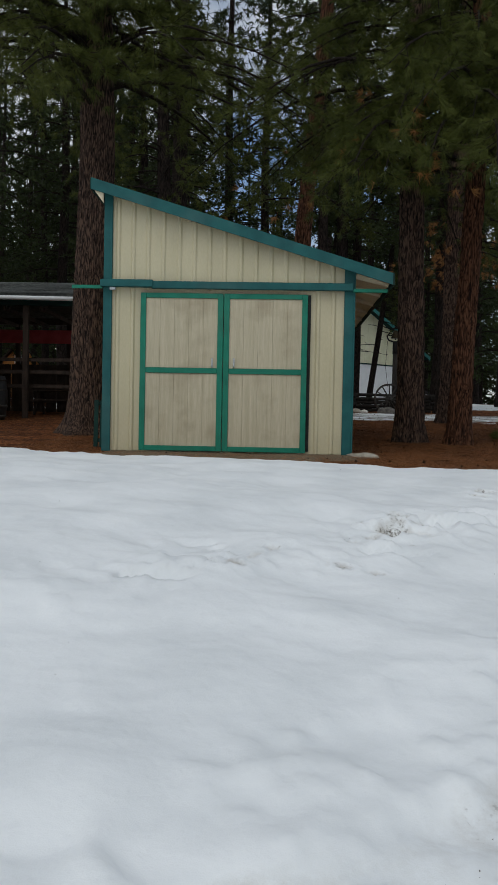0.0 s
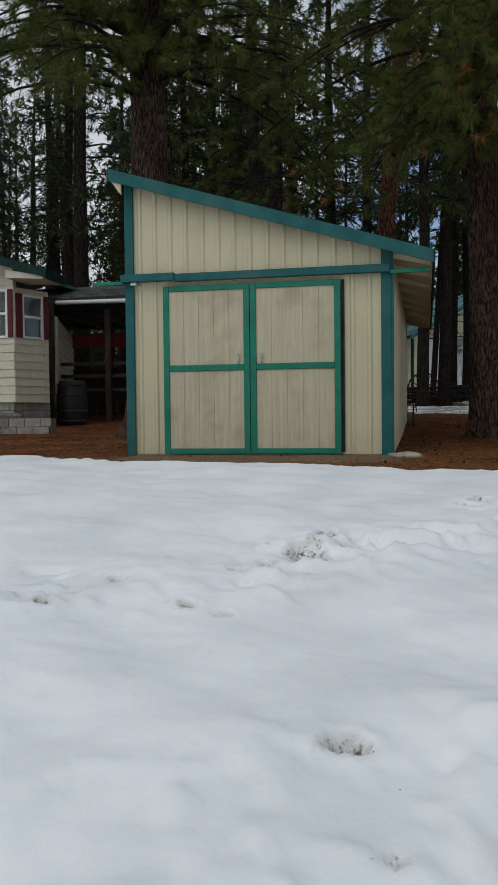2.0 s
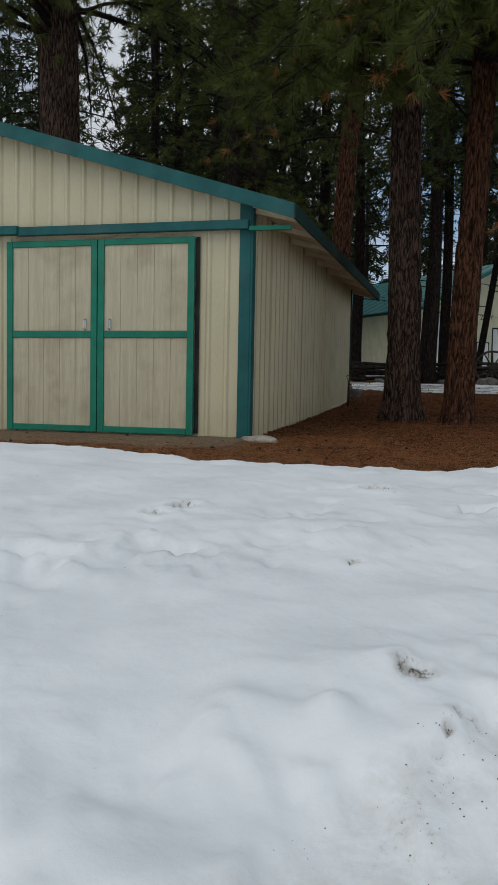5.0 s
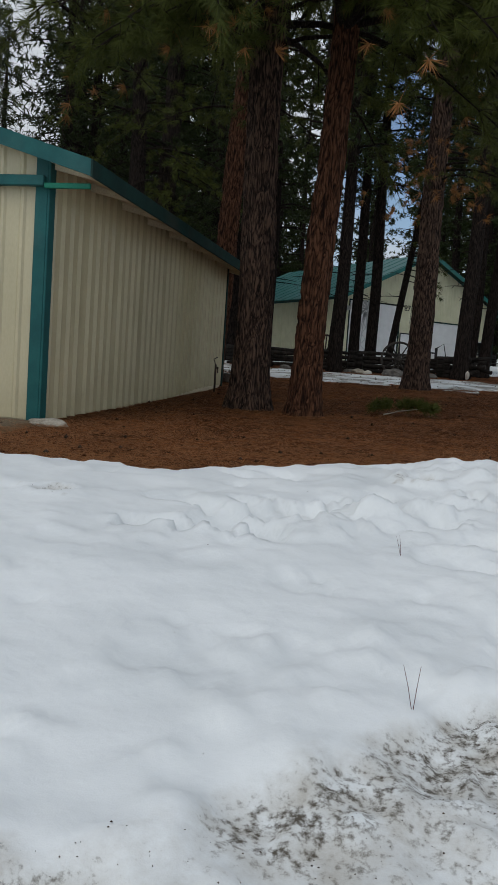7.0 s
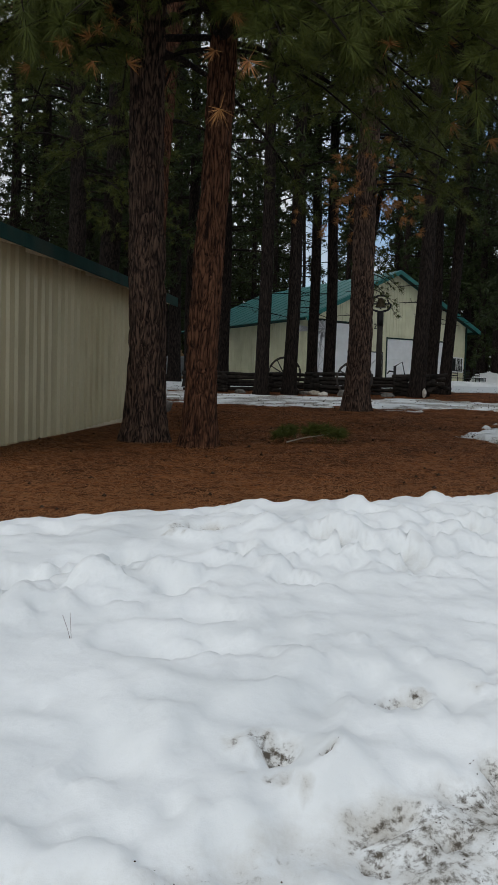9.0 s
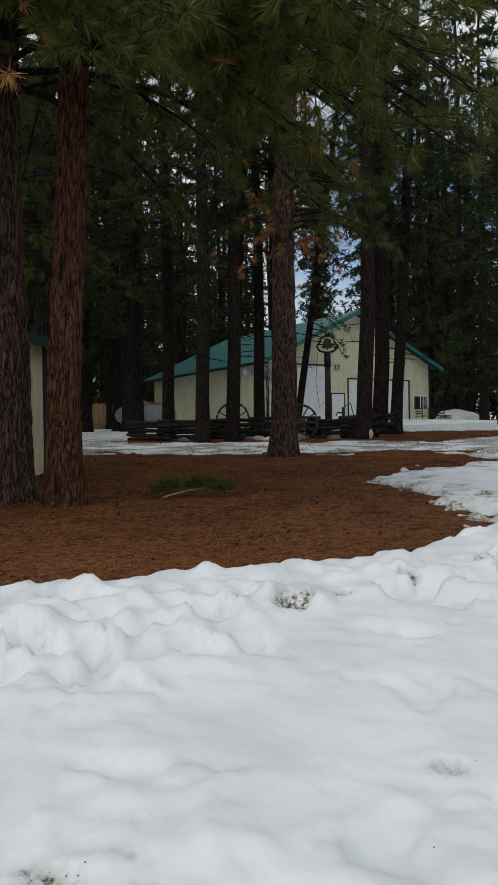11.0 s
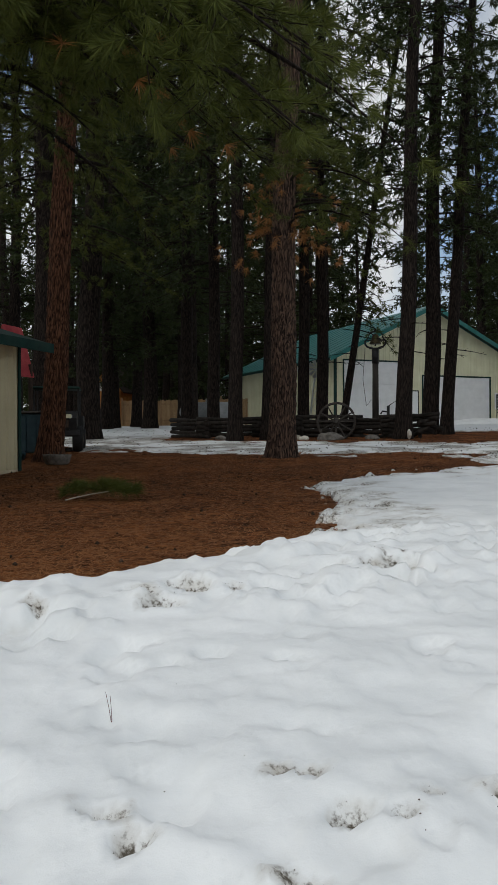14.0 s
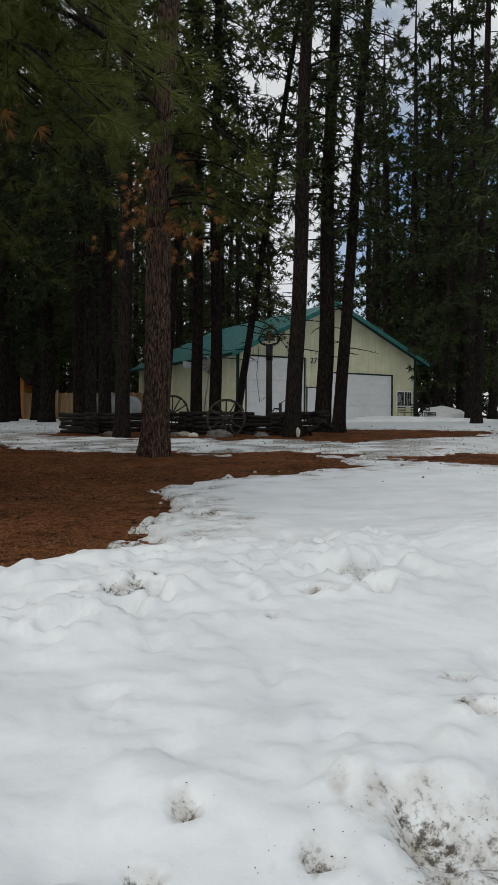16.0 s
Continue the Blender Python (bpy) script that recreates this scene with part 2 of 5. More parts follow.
ROOFGREEN = material("green_roof_metal", (0.018, 0.14, 0.128), (0.03, 0.19, 0.172), 3, 0.4, 0.08, dirt=(0.08, 0.14, 0.12), dirt_amount=0.25, grain=0.12)
YELLOW = material("pale_yellow_metal", (0.66, 0.64, 0.44), (0.72, 0.70, 0.5), 2, 0.5, 0.05, dirt=(0.5, 0.47, 0.32), dirt_amount=0.25, grain=0.12)
WHITE = material("white_paint", (0.76, 0.77, 0.77), (0.82, 0.83, 0.83), 3, 0.45, 0.05, dirt=(0.5, 0.5, 0.46), dirt_amount=0.2, grain=0.12)
VINYL = material("cream_lap_siding", (0.6, 0.56, 0.44), (0.66, 0.62, 0.5), 4, 0.6, 0.08, dirt=(0.4, 0.36, 0.27), dirt_amount=0.2, vary=0.04, grain=0.12)
MAROON = material("maroon_paint", (0.09, 0.012, 0.018), (0.13, 0.02, 0.026), 6, 0.6, 0.1)
CONCRETE = material("concrete_block", (0.22, 0.21, 0.185), (0.33, 0.315, 0.28), 7, 0.95, 0.5, dirt=(0.1, 0.09, 0.07), dirt_amount=0.5, vary=0.12)
SHINGLE = material("dark_shingle", (0.045, 0.05, 0.047), (0.095, 0.1, 0.092), 9, 0.95, 0.5, vary=0.3)
DKWOOD = material("dark_stained_wood", (0.028, 0.019, 0.014), (0.06, 0.04, 0.03), 6, 0.8, 0.3, stretch=(1, 1, 0.3))
LOGWOOD = material("weathered_log", (0.012, 0.010, 0.008), (0.034, 0.028, 0.023), 8, 0.95, 0.6, fine=40, vary=0.3)
GREYWOOD = material("grey_wood", (0.03, 0.027, 0.024), (0.066, 0.058, 0.05), 8, 0.9, 0.4, stretch=(1, 1, 0.2))
FENCEWOOD = material("cedar_fence", (0.30, 0.19, 0.10), (0.42, 0.28, 0.15), 5, 0.85, 0.3, stretch=(1, 1, 0.2), vary=0.15)
BLACK = material("black_metal", (0.012, 0.012, 0.013), (0.025, 0.025, 0.025), 8, 0.5, 0.15)
IRON = material("rusty_iron", (0.03, 0.022, 0.018), (0.07, 0.045, 0.032), 12, 0.7, 0.4)
STEEL = material("galvanised_steel", (0.5, 0.52, 0.53), (0.62, 0.64, 0.65), 8, 0.4, 0.1, metal=0.7)
BRONZE = material("aged_bronze", (0.05, 0.038, 0.022), (0.1, 0.075, 0.042), 9, 0.5, 0.15, metal=0.6)
STONE = material("pale_stone", (0.27, 0.24, 0.19), (0.42, 0.38, 0.31), 9, 0.95, 0.6)
DKSTONE = material("dark_stone", (0.10, 0.095, 0.085), (0.2, 0.185, 0.165), 9, 0.95, 0.6)
TANK = material("pale_grey_tank", (0.2, 0.215, 0.22), (0.28, 0.295, 0.3), 3, 0.5, 0.08, dirt=(0.2, 0.2, 0.19), dirt_amount=0.4)
RED = material("faded_red", (0.36, 0.045, 0.055), (0.46, 0.075, 0.08), 4, 0.6, 0.1)
ORANGE = material("orange_stain", (0.5, 0.2, 0.05), (0.62, 0.28, 0.08), 5, 0.7, 0.2)
BONE = material("bleached_bone", (0.6, 0.57, 0.5), (0.75, 0.72, 0.65), 14, 0.8, 0.3)
TANKBLUE = material("dark_blue_paint", (0.01, 0.03, 0.042), (0.02, 0.05, 0.062), 5, 0.6, 0.15)
RUBBER = material("black_rubber", (0.012, 0.012, 0.012), (0.022, 0.022, 0.022), 9, 0.85, 0.3)
BARK_RED = bark("red_pine_bark", (0.012, 0.006, 0.004), (0.05, 0.022, 0.012), (0.145, 0.066, 0.036))
BARK_GREY = bark("brown_pine_bark", (0.009, 0.007, 0.006), (0.036, 0.023, 0.018), (0.135, 0.085, 0.06))
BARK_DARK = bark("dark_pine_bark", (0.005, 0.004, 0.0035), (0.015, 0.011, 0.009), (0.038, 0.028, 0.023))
NEEDLES = foliage("pine_needles", (0.018, 0.03, 0.006), (0.115, 0.13, 0.024))
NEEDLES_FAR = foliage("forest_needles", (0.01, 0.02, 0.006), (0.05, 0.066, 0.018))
NEEDLES_DEAD = foliage("dead_needles", (0.15, 0.065, 0.02), (0.4, 0.19, 0.06))
CONE = material("pine_cone", (0.03, 0.018, 0.012), (0.075, 0.045, 0.028), 30, 0.95, 0.5)
GLASS = glass_material()
CURTAIN = material("dim_interior", (0.012, 0.014, 0.013), (0.03, 0.033, 0.03), 3, 0.9, 0.0)

# ---- building blocks ----


def part(name, bm, mat, parent=None, label=""):
    me = bpy.data.meshes.new(name)
    bm.to_mesh(me)
    bm.free()
    me.materials.append(mat)
    ob = new(name, me)
    if parent is not None:
        ob.parent = parent
    if label:
        ob["label"] = label
    return ob


def raw(name, verts, faces, mat, parent=None, smooth=False):
    """A mesh object from arrays; faces is an (n, 3) or (n, 4) array."""
    verts, faces = np.asarray(verts, np.float32), np.asarray(faces, np.int32)
    me = bpy.data.meshes.new(name)
    k = faces.shape[1]
    me.vertices.add(len(verts))
    me.vertices.foreach_set("co", verts.ravel())
    me.loops.add(faces.size)
    me.loops.foreach_set("vertex_index", faces.ravel())
    me.polygons.add(len(faces))
    me.polygons.foreach_set("loop_start", np.arange(0, faces.size, k, dtype=np.int32))
    me.update(calc_edges=True)
    me.validate()
    if smooth:
        me.polygons.foreach_set("use_smooth", np.ones(len(me.polygons), bool))
    me.materials.append(mat)
    ob = new(name, me)
    if parent is not None:
        ob.parent = parent
    return ob


def empty(name, m=None):
    ob = new(name)
    ob.empty_display_size = 0.2
    if m is not None:
        ob.matrix_world = m
    return ob


def box(x0, y0, z0, x1, y1, z1, bevel=0.0, bm=None):
    own = bm is None
    if own:
        bm = bmesh.new()
    vs = [bm.verts.new(c) for c in ((x0, y0, z0), (x1, y0, z0), (x1, y1, z0), (x0, y1, z0), (x0, y0, z1), (x1, y0, z1), (x1, y1, z1), (x0, y1, z1))]
    for f in ((3, 2, 1, 0), (4, 5, 6, 7), (0, 1, 5, 4), (1, 2, 6, 5), (2, 3, 7, 6), (3, 0, 4, 7)):
        bm.faces.new([vs[i] for i in f])
    if bevel and own:
        bmesh.ops.bevel(bm, geom=bm.edges[:], offset=bevel, segments=1, affect="EDGES")
    return bm


def prism(points, lo, hi, axis="y", bm=None):
    """A polygon of two coordinates, pushed from lo to hi along an axis."""
    bm = bm or bmesh.new()
    put = {"y": lambda a, b, c: (a, c, b), "x": lambda a, b, c: (c, a, b), "z": lambda a, b, c: (a, b, c)}[axis]
    p = [bm.verts.new(put(a, b, lo)) for a, b in points]
    q = [bm.verts.new(put(a, b, hi)) for a, b in points]
    bm.faces.new(p)
    bm.faces.new(q[::-1])
    for i in range(len(p)):
        j = (i + 1) % len(p)
        bm.faces.new((p[j], p[i], q[i], q[j]))
    bmesh.ops.recalc_face_normals(bm, faces=bm.faces[:])
    return bm


def tube(points, radii, sides=8, bm=None, cap=True):
    """A round bar along points."""
    bm = bm or bmesh.new()
    rings = []
    for i, p in enumerate(points):
        p = Vector(p)
        a, b = Vector(points[max(i - 1, 0)]), Vector(points[min(i + 1, len(points) - 1)])
        d = (b - a).normalized()
        u = d.orthogonal().normalized() if abs(d.z) < 0.9 else d.cross(Vector((0, 1, 0))).normalized()
        w = d.cross(u)
        r = radii[i] if isinstance(radii, (list, tuple)) else radii
        rings.append([bm.verts.new(p + r * (math.cos(k * math.tau / sides) * u + math.sin(k * math.tau / sides) * w)) for k in range(sides)])
    for a, b in zip(rings, rings[1:]):
        for k in range(sides):
            f = bm.faces.new((a[k], a[(k + 1) % sides], b[(k + 1) % sides], b[k]))
            f.smooth = sides > 6
    if cap:
        bm.faces.new(rings[0][::-1])
        bm.faces.new(rings[-1])
    return bm


def lathe(profile, sides=20, bm=None):
    """Radius and height pairs turned round the z axis."""
    bm = bm or bmesh.new()
    rings = [[bm.verts.new((r * math.cos(k * math.tau / sides), r * math.sin(k * math.tau / sides), z)) for k in range(sides)] for r, z in profile]
    for a, b in zip(rings, rings[1:]):
        for k in range(sides):
            f = bm.faces.new((a[k], a[(k + 1) % sides], b[(k + 1) % sides], b[k]))
            f.smooth = True
    bm.faces.new(rings[0][::-1])
    bm.faces.new(rings[-1])
    return bm


def rock(size, seed, flat=1.0):
    bm = bmesh.new()
    bmesh.ops.create_icosphere(bm, subdivisions=3, radius=1)
    for v in bm.verts:
        k = 1 + 0.35 * noise.noise(v.co * 1.3 + Vector((seed, 0, 0))) + 0.1 * noise.noise(v.co * 4 + Vector((0, seed, 0)))
        v.co = Vector((v.co.x * size[0] * k, v.co.y * size[1] * k, v.co.z * size[2] * k))
    return bm


# ---- the lie of the land ----


def ease(a, b, x):
    t = np.clip((x - a) / (b - a), 0, 1)
    return t * t * (3 - 2 * t)


def land(x, y):
    """Height of the bare ground: a road bank, then a slope that climbs to the woods."""
    x, y = np.asarray(x, float), np.asarray(y, float)
    s, d = 0.79 * x + 0.61 * y, -0.61 * x + 0.79 * y
    bank = -0.87 + 0.04 * np.clip(s, -6, 30) + np.interp(d, [-30, 0, 1.0, 2.2, 4.5, 6], [-0.05, 0, 0.02, 0.18, 0.38, 0.46])
    slope = np.interp(y, [-60, 6, 10, 13, 17, 20, 21.5, 25, 34, 44, 53, 70, 120], [-0.3, -0.12, -0.03, 0.03, 0.19, 0.32, 0.42, 0.58, 1.0, 1.45, 1.7, 2.3, 3.0])
    w = ease(3.0, 8.0, d)
    return bank * (1 - w) + slope * w


def lattice(x, y, seed):
    """Smooth value noise from -1 to 1."""
    xi, yi = np.floor(x).astype(np.int64), np.floor(y).astype(np.int64)
    fx, fy = x - xi, y - yi
    fx, fy = fx * fx * (3 - 2 * fx), fy * fy * (3 - 2 * fy)

    def h(i, j):
        n = (i * 374761393 + j * 668265263 + seed * 1442695041) & 0x7FFFFFFF
        n = ((n ^ (n >> 13)) * 1274126177) & 0x7FFFFFFF
        return ((n ^ (n >> 16)) & 0xFFFF) / 32767.5 - 1

    return (h(xi, yi) * (1 - fx) + h(xi + 1, yi) * fx) * (1 - fy) + (h(xi, yi + 1) * (1 - fx) + h(xi + 1, yi + 1) * fx) * fy


def clumps(x, y, scale, seed, octaves=3):
    v, a = 0, 1.0
    for o in range(octaves):
        v = v + a * lattice(x / scale * 2 ** o + 17.3 * o, y / scale * 2 ** o - 9.1 * o, seed + o)
        a *= 0.5
    return v


def inside(x, y, poly):
    """Signed distance to a polygon, positive inside."""
    best = np.full(x.shape, 1e9)
    odd = np.zeros(x.shape, bool)
    for (ax, ay), (bx, by) in zip(poly, poly[1:] + poly[:1]):
        ex, ey = bx - ax, by - ay
        t = np.clip(((x - ax) * ex + (y - ay) * ey) / (ex * ex + ey * ey), 0, 1)
        best = np.minimum(best, np.hypot(x - ax - t * ex, y - ay - t * ey))
        if by != ay:
            odd ^= ((ay > y) != (by > y)) & (x < ex * (y - ay) / ey + ax)
    return np.where(odd, best, -best)


# bare ground under the trees, where the snow has gone
BARE_SHED = [(-30, 13.4), (-8, 12.7), (-4.2, 11.8), (-1.8, 10.8), (0, 10.45), (1.1, 10.2), (2.4, 10.05), (3.0, 9.95), (3.5, 9.95), (3.9, 10.3), (4.4, 10.55), (4.9, 10.8), (5.3, 11.0), (6.1, 11.15), (7.1, 11.7),
             (8.25, 12.85), (8.7, 14.4), (8.4, 16.3), (7.85, 18.1), (7.4, 19.6), (7.9, 20.8), (9.6, 23), (8.5, 25.2), (5.4, 25.6), (2, 26), (-1, 26.5), (-6, 30), (-30, 34)]
BARE_LOGS = [(-1.5, 33), (2, 31.6), (5, 31.2), (8, 31.6), (12, 34), (12.5, 38), (9, 38.5), (4, 38), (-1, 38)]
BARE_SIDE = [(10.4, 24.4), (11.5, 23.9), (15, 23.6), (18, 26.5), (12.4, 27.6), (10.6, 25.6)]
BARE_WOODS = [(-60, 30), (-9, 33), (-11, 40), (-16, 47), (-20, 52), (0, 62), (30, 66), (60, 64), (60, 140), (-60, 140)]

# places where boots and tyres broke through the snow: x, y and radius
TRAIL = [(1.09, 5.94, 0.11), (1.31, 6.13, 0.069), (1.12, 6.41, 0.058), (0.84, 5.75, 0.039), (0.7, 5.59, 0.038), (0.17, 5.19, 0.028), (0.04, 4.99, 0.038), (-0.05, 4.74, 0.039),
         (0.61, 4.97, 0.036), (0.79, 4.95, 0.028), (1.5, 3.83, 0.055), (1.65, 3.26, 0.029), (3.25, 8.75, 0.072), (2.05, 7.65, 0.058), (2.15, 7.89, 0.06), (3.33, 7.03, 0.03)]
VERGE = [(3.7, 5.84, 0.038), (4.34, 5.75, 0.06), (4.36, 5.92, 0.026), (4.07, 5.68, 0.03), (3.83, 5.48, 0.024), (3.87, 5.6, 0.024), (6.96, 8.29, 0.06), (6.99, 8.4, 0.051), (5.39, 10.02, 0.101), (6.19, 7.71, 0.047),
         (6.34, 7.62, 0.028), (6.53, 8.12, 0.041), (6.2, 7.54, 0.034), (6.48, 7.34, 0.032), (6.68, 7.43, 0.036), (6.81, 7.75, 0.037)]
FIELD = [(9.4, 12.7, 0.097), (9.5, 12.81, 0.092), (10.45, 13.08, 0.067), (10.3, 12.57, 0.033), (9.96, 10.02, 0.043), (10.01, 10.15, 0.028), (10.2, 10.21, 0.028), (10.28, 10.22, 0.028),
         (10.38, 10.48, 0.035), (9.66, 10.18, 0.034), (9.81, 10.03, 0.045), (8.47, 11.7, 0.073), (8.74, 12.01, 0.042), (8.42, 11.98, 0.043), (10.42, 10.75, 0.05), (10.84, 10.66, 0.044),
         (11.1, 10.9, 0.11), (11.21, 11.99, 0.037), (11.29, 11.59, 0.044), (9.58, 10.17, 0.029), (9.28, 9.72, 0.042), (9.78, 9.7, 0.039)]
CREST = [(7.25, 10.81, 0.073), (7.49, 11.03, 0.042), (7.87, 11.45, 0.045), (8.28, 11.79, 0.073), (8.52, 12.0, 0.062), (9.13, 9.84, 0.045), (7.96, 9.23, 0.048)]
HOLES = TRAIL + VERGE + FIELD + CREST


def snow_cover(x, y):
    """How far into the snow a place lies; negative on bare ground."""
    ragged = 0.16 * clumps(x, y, 0.55, 3) + 0.05 * clumps(x, y, 0.12, 5, 2)
    far = ease(17, 22, y)
    tip = ease(5.5, 6.5, x) * ease(13.5, 14.5, y) * (1 - ease(21, 23, y))
    ragged = ragged + tip * (0.28 * clumps(x, y * 1.6, 0.3, 7, 3) + 0.1 * clumps(x, y, 0.09, 9, 2))
    bare = np.maximum.reduce([inside(x, y, BARE_SHED), inside(x, y, BARE_LOGS), inside(x, y, BARE_SIDE), inside(x, y, BARE_WOODS)])
    deep = -bare + ragged * (1 + 1.6 * far) - far * 0.25 * (clumps(x, y, 0.35, 8, 2) > 0.55)
    band = ease(23.5, 25.5, y) * (1 - ease(31, 35, y)) * (1 - ease(10, 14, x))
    deep = deep - 1.5 * band * ease(0.0, 0.6, clumps(x * 0.5, y, 0.55, 8, 3))
    return deep


def road_edge(s):
    return np.interp(s, [0, 2.9, 4.7, 7.1, 8.15, 8.5, 9.4, 10.3, 12, 14.4, 15.5, 18], [1.0, 1.05, 1.2, 1.5, 1.5, 1.5, 1.6, 1.42, 1.0, 0.95, 1.32, 1.35])


def crust_edge(x, y, s, d):
    return d - road_edge(s) + 0.14 * clumps(x, y, 0.4, 95, 4)


def soil_on_snow(x, y, cover):
    """Where soil and grit show: broken-through places, the road's edge and the thin margin of the thaw."""
    s, d = 0.79 * x + 0.61 * y, -0.61 * x + 0.79 * y
    e = crust_edge(x, y, s, d)
    patchy = (0.5 + 0.5 * ease(-0.3, 0.3, clumps(x, y, 0.45, 99, 3))) * (0.5 + 0.5 * ease(5.5, 8, s))
    out = patchy * (1 - ease(0.42, 0.6, e)) * (0.72 + 0.5 * np.exp(-((e - 0.36) / 0.22) ** 2))
    for px, py, r in HOLES:
        q = np.hypot((x - px) * 0.7, y - py) * (1 + 0.55 * clumps(x, y, 0.1, 93, 2))
        out = np.maximum(out, 1.6 * (1 - ease(0.25 * r, 1.6 * r, q)))
    crest = np.exp(-((d - 4.6 - 0.25 * np.sin(s)) / 0.7) ** 2) * ease(8.0, 10.5, s)
    out = np.maximum(out, 0.9 * crest * ease(0.62, 0.95, clumps(x, y, 0.3, 45)))
    thaw = (0.95 + 0.75 * ease(13, 15, y)) * (1 - ease(0.0, 0.45 + 0.75 * ease(12.5, 14.5, y), cover)) * (0.25 + 0.75 * ease(13, 15, y)) * (0.6 + 0.5 * clumps(x, y, 0.2, 97, 2))
    thin = 1.6 * ease(23.5, 25.5, y) * (1 - ease(32, 40, y)) * (1 - ease(9, 14, x)) * ease(-0.5, 0.4, clumps(x, y, 0.7, 91, 3))
    thaw = np.maximum(thaw, thin)
    return np.clip(np.maximum(out, thaw), 0, 1.7)


def snow_depth(x, y, cover):
    s, d = 0.79 * x + 0.61 * y, -0.61 * x + 0.79 * y
    near = 1 - ease(16, 24, y)
    edge = d - road_edge(s)
    crest = np.exp(-((d - 5.0 - 0.25 * np.sin(s)) / 0.8) ** 2) * ease(8.5, 11.5, s)
    deep = 0.035 + 0.045 * near + 0.07 * crest
    h = deep * ease(-0.02, 0.28, cover)
    trod = ease(6, 10, s) * 0.9 + np.exp(-((y - 5.1 - 0.78 * x) / 0.5) ** 2) * 2.6 + 0.8 * crest
    churned = np.exp(-((s - 10.0) / 0.9) ** 2) * (1 - ease(2.6, 3.6, d))
    rough = trod * ease(-0.5, 0.5, clumps(x, y, 1.1, 87, 2)) + 0.5 * crest + 1.2 * churned
    lumps = 0.018 * clumps(x, y, 1.6, 21) + (0.008 + 0.026 * (1 - ease(5, 8, s))) * lattice(x / 0.55 + 0.3 * y, y / 0.42, 29) + 0.012 * clumps(x * 0.8, y * 1.2, 0.5, 31) + 0.0025 * clumps(x, y, 0.09, 41, 2)
    lumps = lumps + (0.003 + 0.010 * rough) * ease(-0.1, 0.3, clumps(x, y, 0.32, 83)) + (0.0005 + 0.013 * rough) * ease(0.0, 0.3, clumps(x, y, 0.14, 85, 2))
    lumps = lumps - (0.008 + 0.03 * trod) * ease(0.5, 0.9, clumps(x, y, 0.3, 45))
    for px, py, r in HOLES:
        q = np.hypot((x - px) * 0.75, y - py) / r + 0.45 * clumps(x, y, 0.1, 93, 2)
        lumps = lumps - (0.02 + 0.7 * r) * (1 - ease(0.3, 1.25, q)) + 0.25 * r * np.exp(-((q - 1.75) * 2.2) ** 2)
    crust = (np.maximum(0, clumps(x, y, 0.32, 51)) * 0.045 + np.maximum(0, clumps(x, y, 0.13, 53, 2)) * 0.028) * (1 - ease(0.75, 1.7, edge) + crest * 0.9 + 0.25 * trod)
    step = -0.055 * (1 - ease(0.4, 0.58, crust_edge(x, y, s, d)))
    return h + (lumps * (0.3 + 0.7 * near) + crust * near + step) * ease(0, 0.5, cover)


def grid(xs, ys):
    X, Y = np.meshgrid(xs, ys)
    nx, ny = len(xs), len(ys)
    i = (np.arange(ny - 1)[:, None] * nx + np.arange(nx - 1)[None, :]).ravel()
    return X, Y, np.stack([i, i + 1, i + 1 + nx, i + nx], 1)


def steps(*spans):
    out = [spans[0][0]]
    for a, b, s in spans:
        out += list(np.linspace(a, b, max(2, int(round((b - a) / s)) + 1))[1:])
    return np.array(out)


gx = steps((-1500, -200, 260), (-200, -40, 20), (-40, -6, 1.0), (-6, 14, 0.12), (14, 40, 1.0), (40, 200, 20), (200, 1500, 260))
gy = steps((-1500, -200, 260), (-200, -30, 20), (-30, 9, 1.0), (9, 27, 0.12), (27, 45, 0.35), (45, 80, 1.5), (80, 240, 20), (240, 1500, 260))
X, Y, quads = grid(gx, gy)
Z = land(X, Y) + 0.012 * clumps(X, Y, 0.5, 11) + 0.006 * clumps(X, Y, 0.13, 13, 2)
Z = Z - 0.18 * ease(0.35, 1.4, snow_cover(X, Y)) * (1 - ease(26, 40, Y))
ground = raw("ground", np.stack([X, Y, Z], -1).reshape(-1, 3), quads, LITTER, smooth=True)
tagged(ground, "reddish brown pine needle litter on earth", "ground", kind="structure")

su = steps((-70, -12, 2.5), (-12, -3.5, 0.25), (-3.5, 17.5, 0.034), (17.5, 36, 0.22), (36, 75, 1.0))
sv = steps((-45, -1, 2.0), (-1, 0.5, 0.15), (0.5, 5.6, 0.034), (5.6, 14, 0.07), (14, 26, 0.2), (26, 60, 0.6))
U, V, quads = grid(su, sv)
X, Y = 0.79 * U - 0.61 * V, 0.61 * U + 0.79 * V
cover = snow_cover(X, Y)
Z = land(X, Y) + snow_depth(X, Y, cover)
Z = np.where(cover > 0, np.maximum(Z, land(X, Y) + 0.025 * ease(0.0, 0.3, cover) - 0.02), land(X, Y) - 0.12)
keep = (cover.ravel()[quads] > 0).any(1)
used = np.unique(quads[keep])
back = np.zeros(X.size, np.int64)
back[used] = np.arange(len(used))
snow = raw("snow", np.stack([X, Y, Z], -1).reshape(-1, 3)[used], back[quads[keep]], SNOW, smooth=True)
soil = snow.data.attributes.new("soil", "FLOAT", "POINT")
soil.data.foreach_set("value", soil_on_snow(X, Y, cover).ravel()[used].astype(np.float32))
tagged(snow, "old lumpy white snow with grit along its edge", "snow", kind="structure")


def on_land(x, y):
    return float(land(x, y))


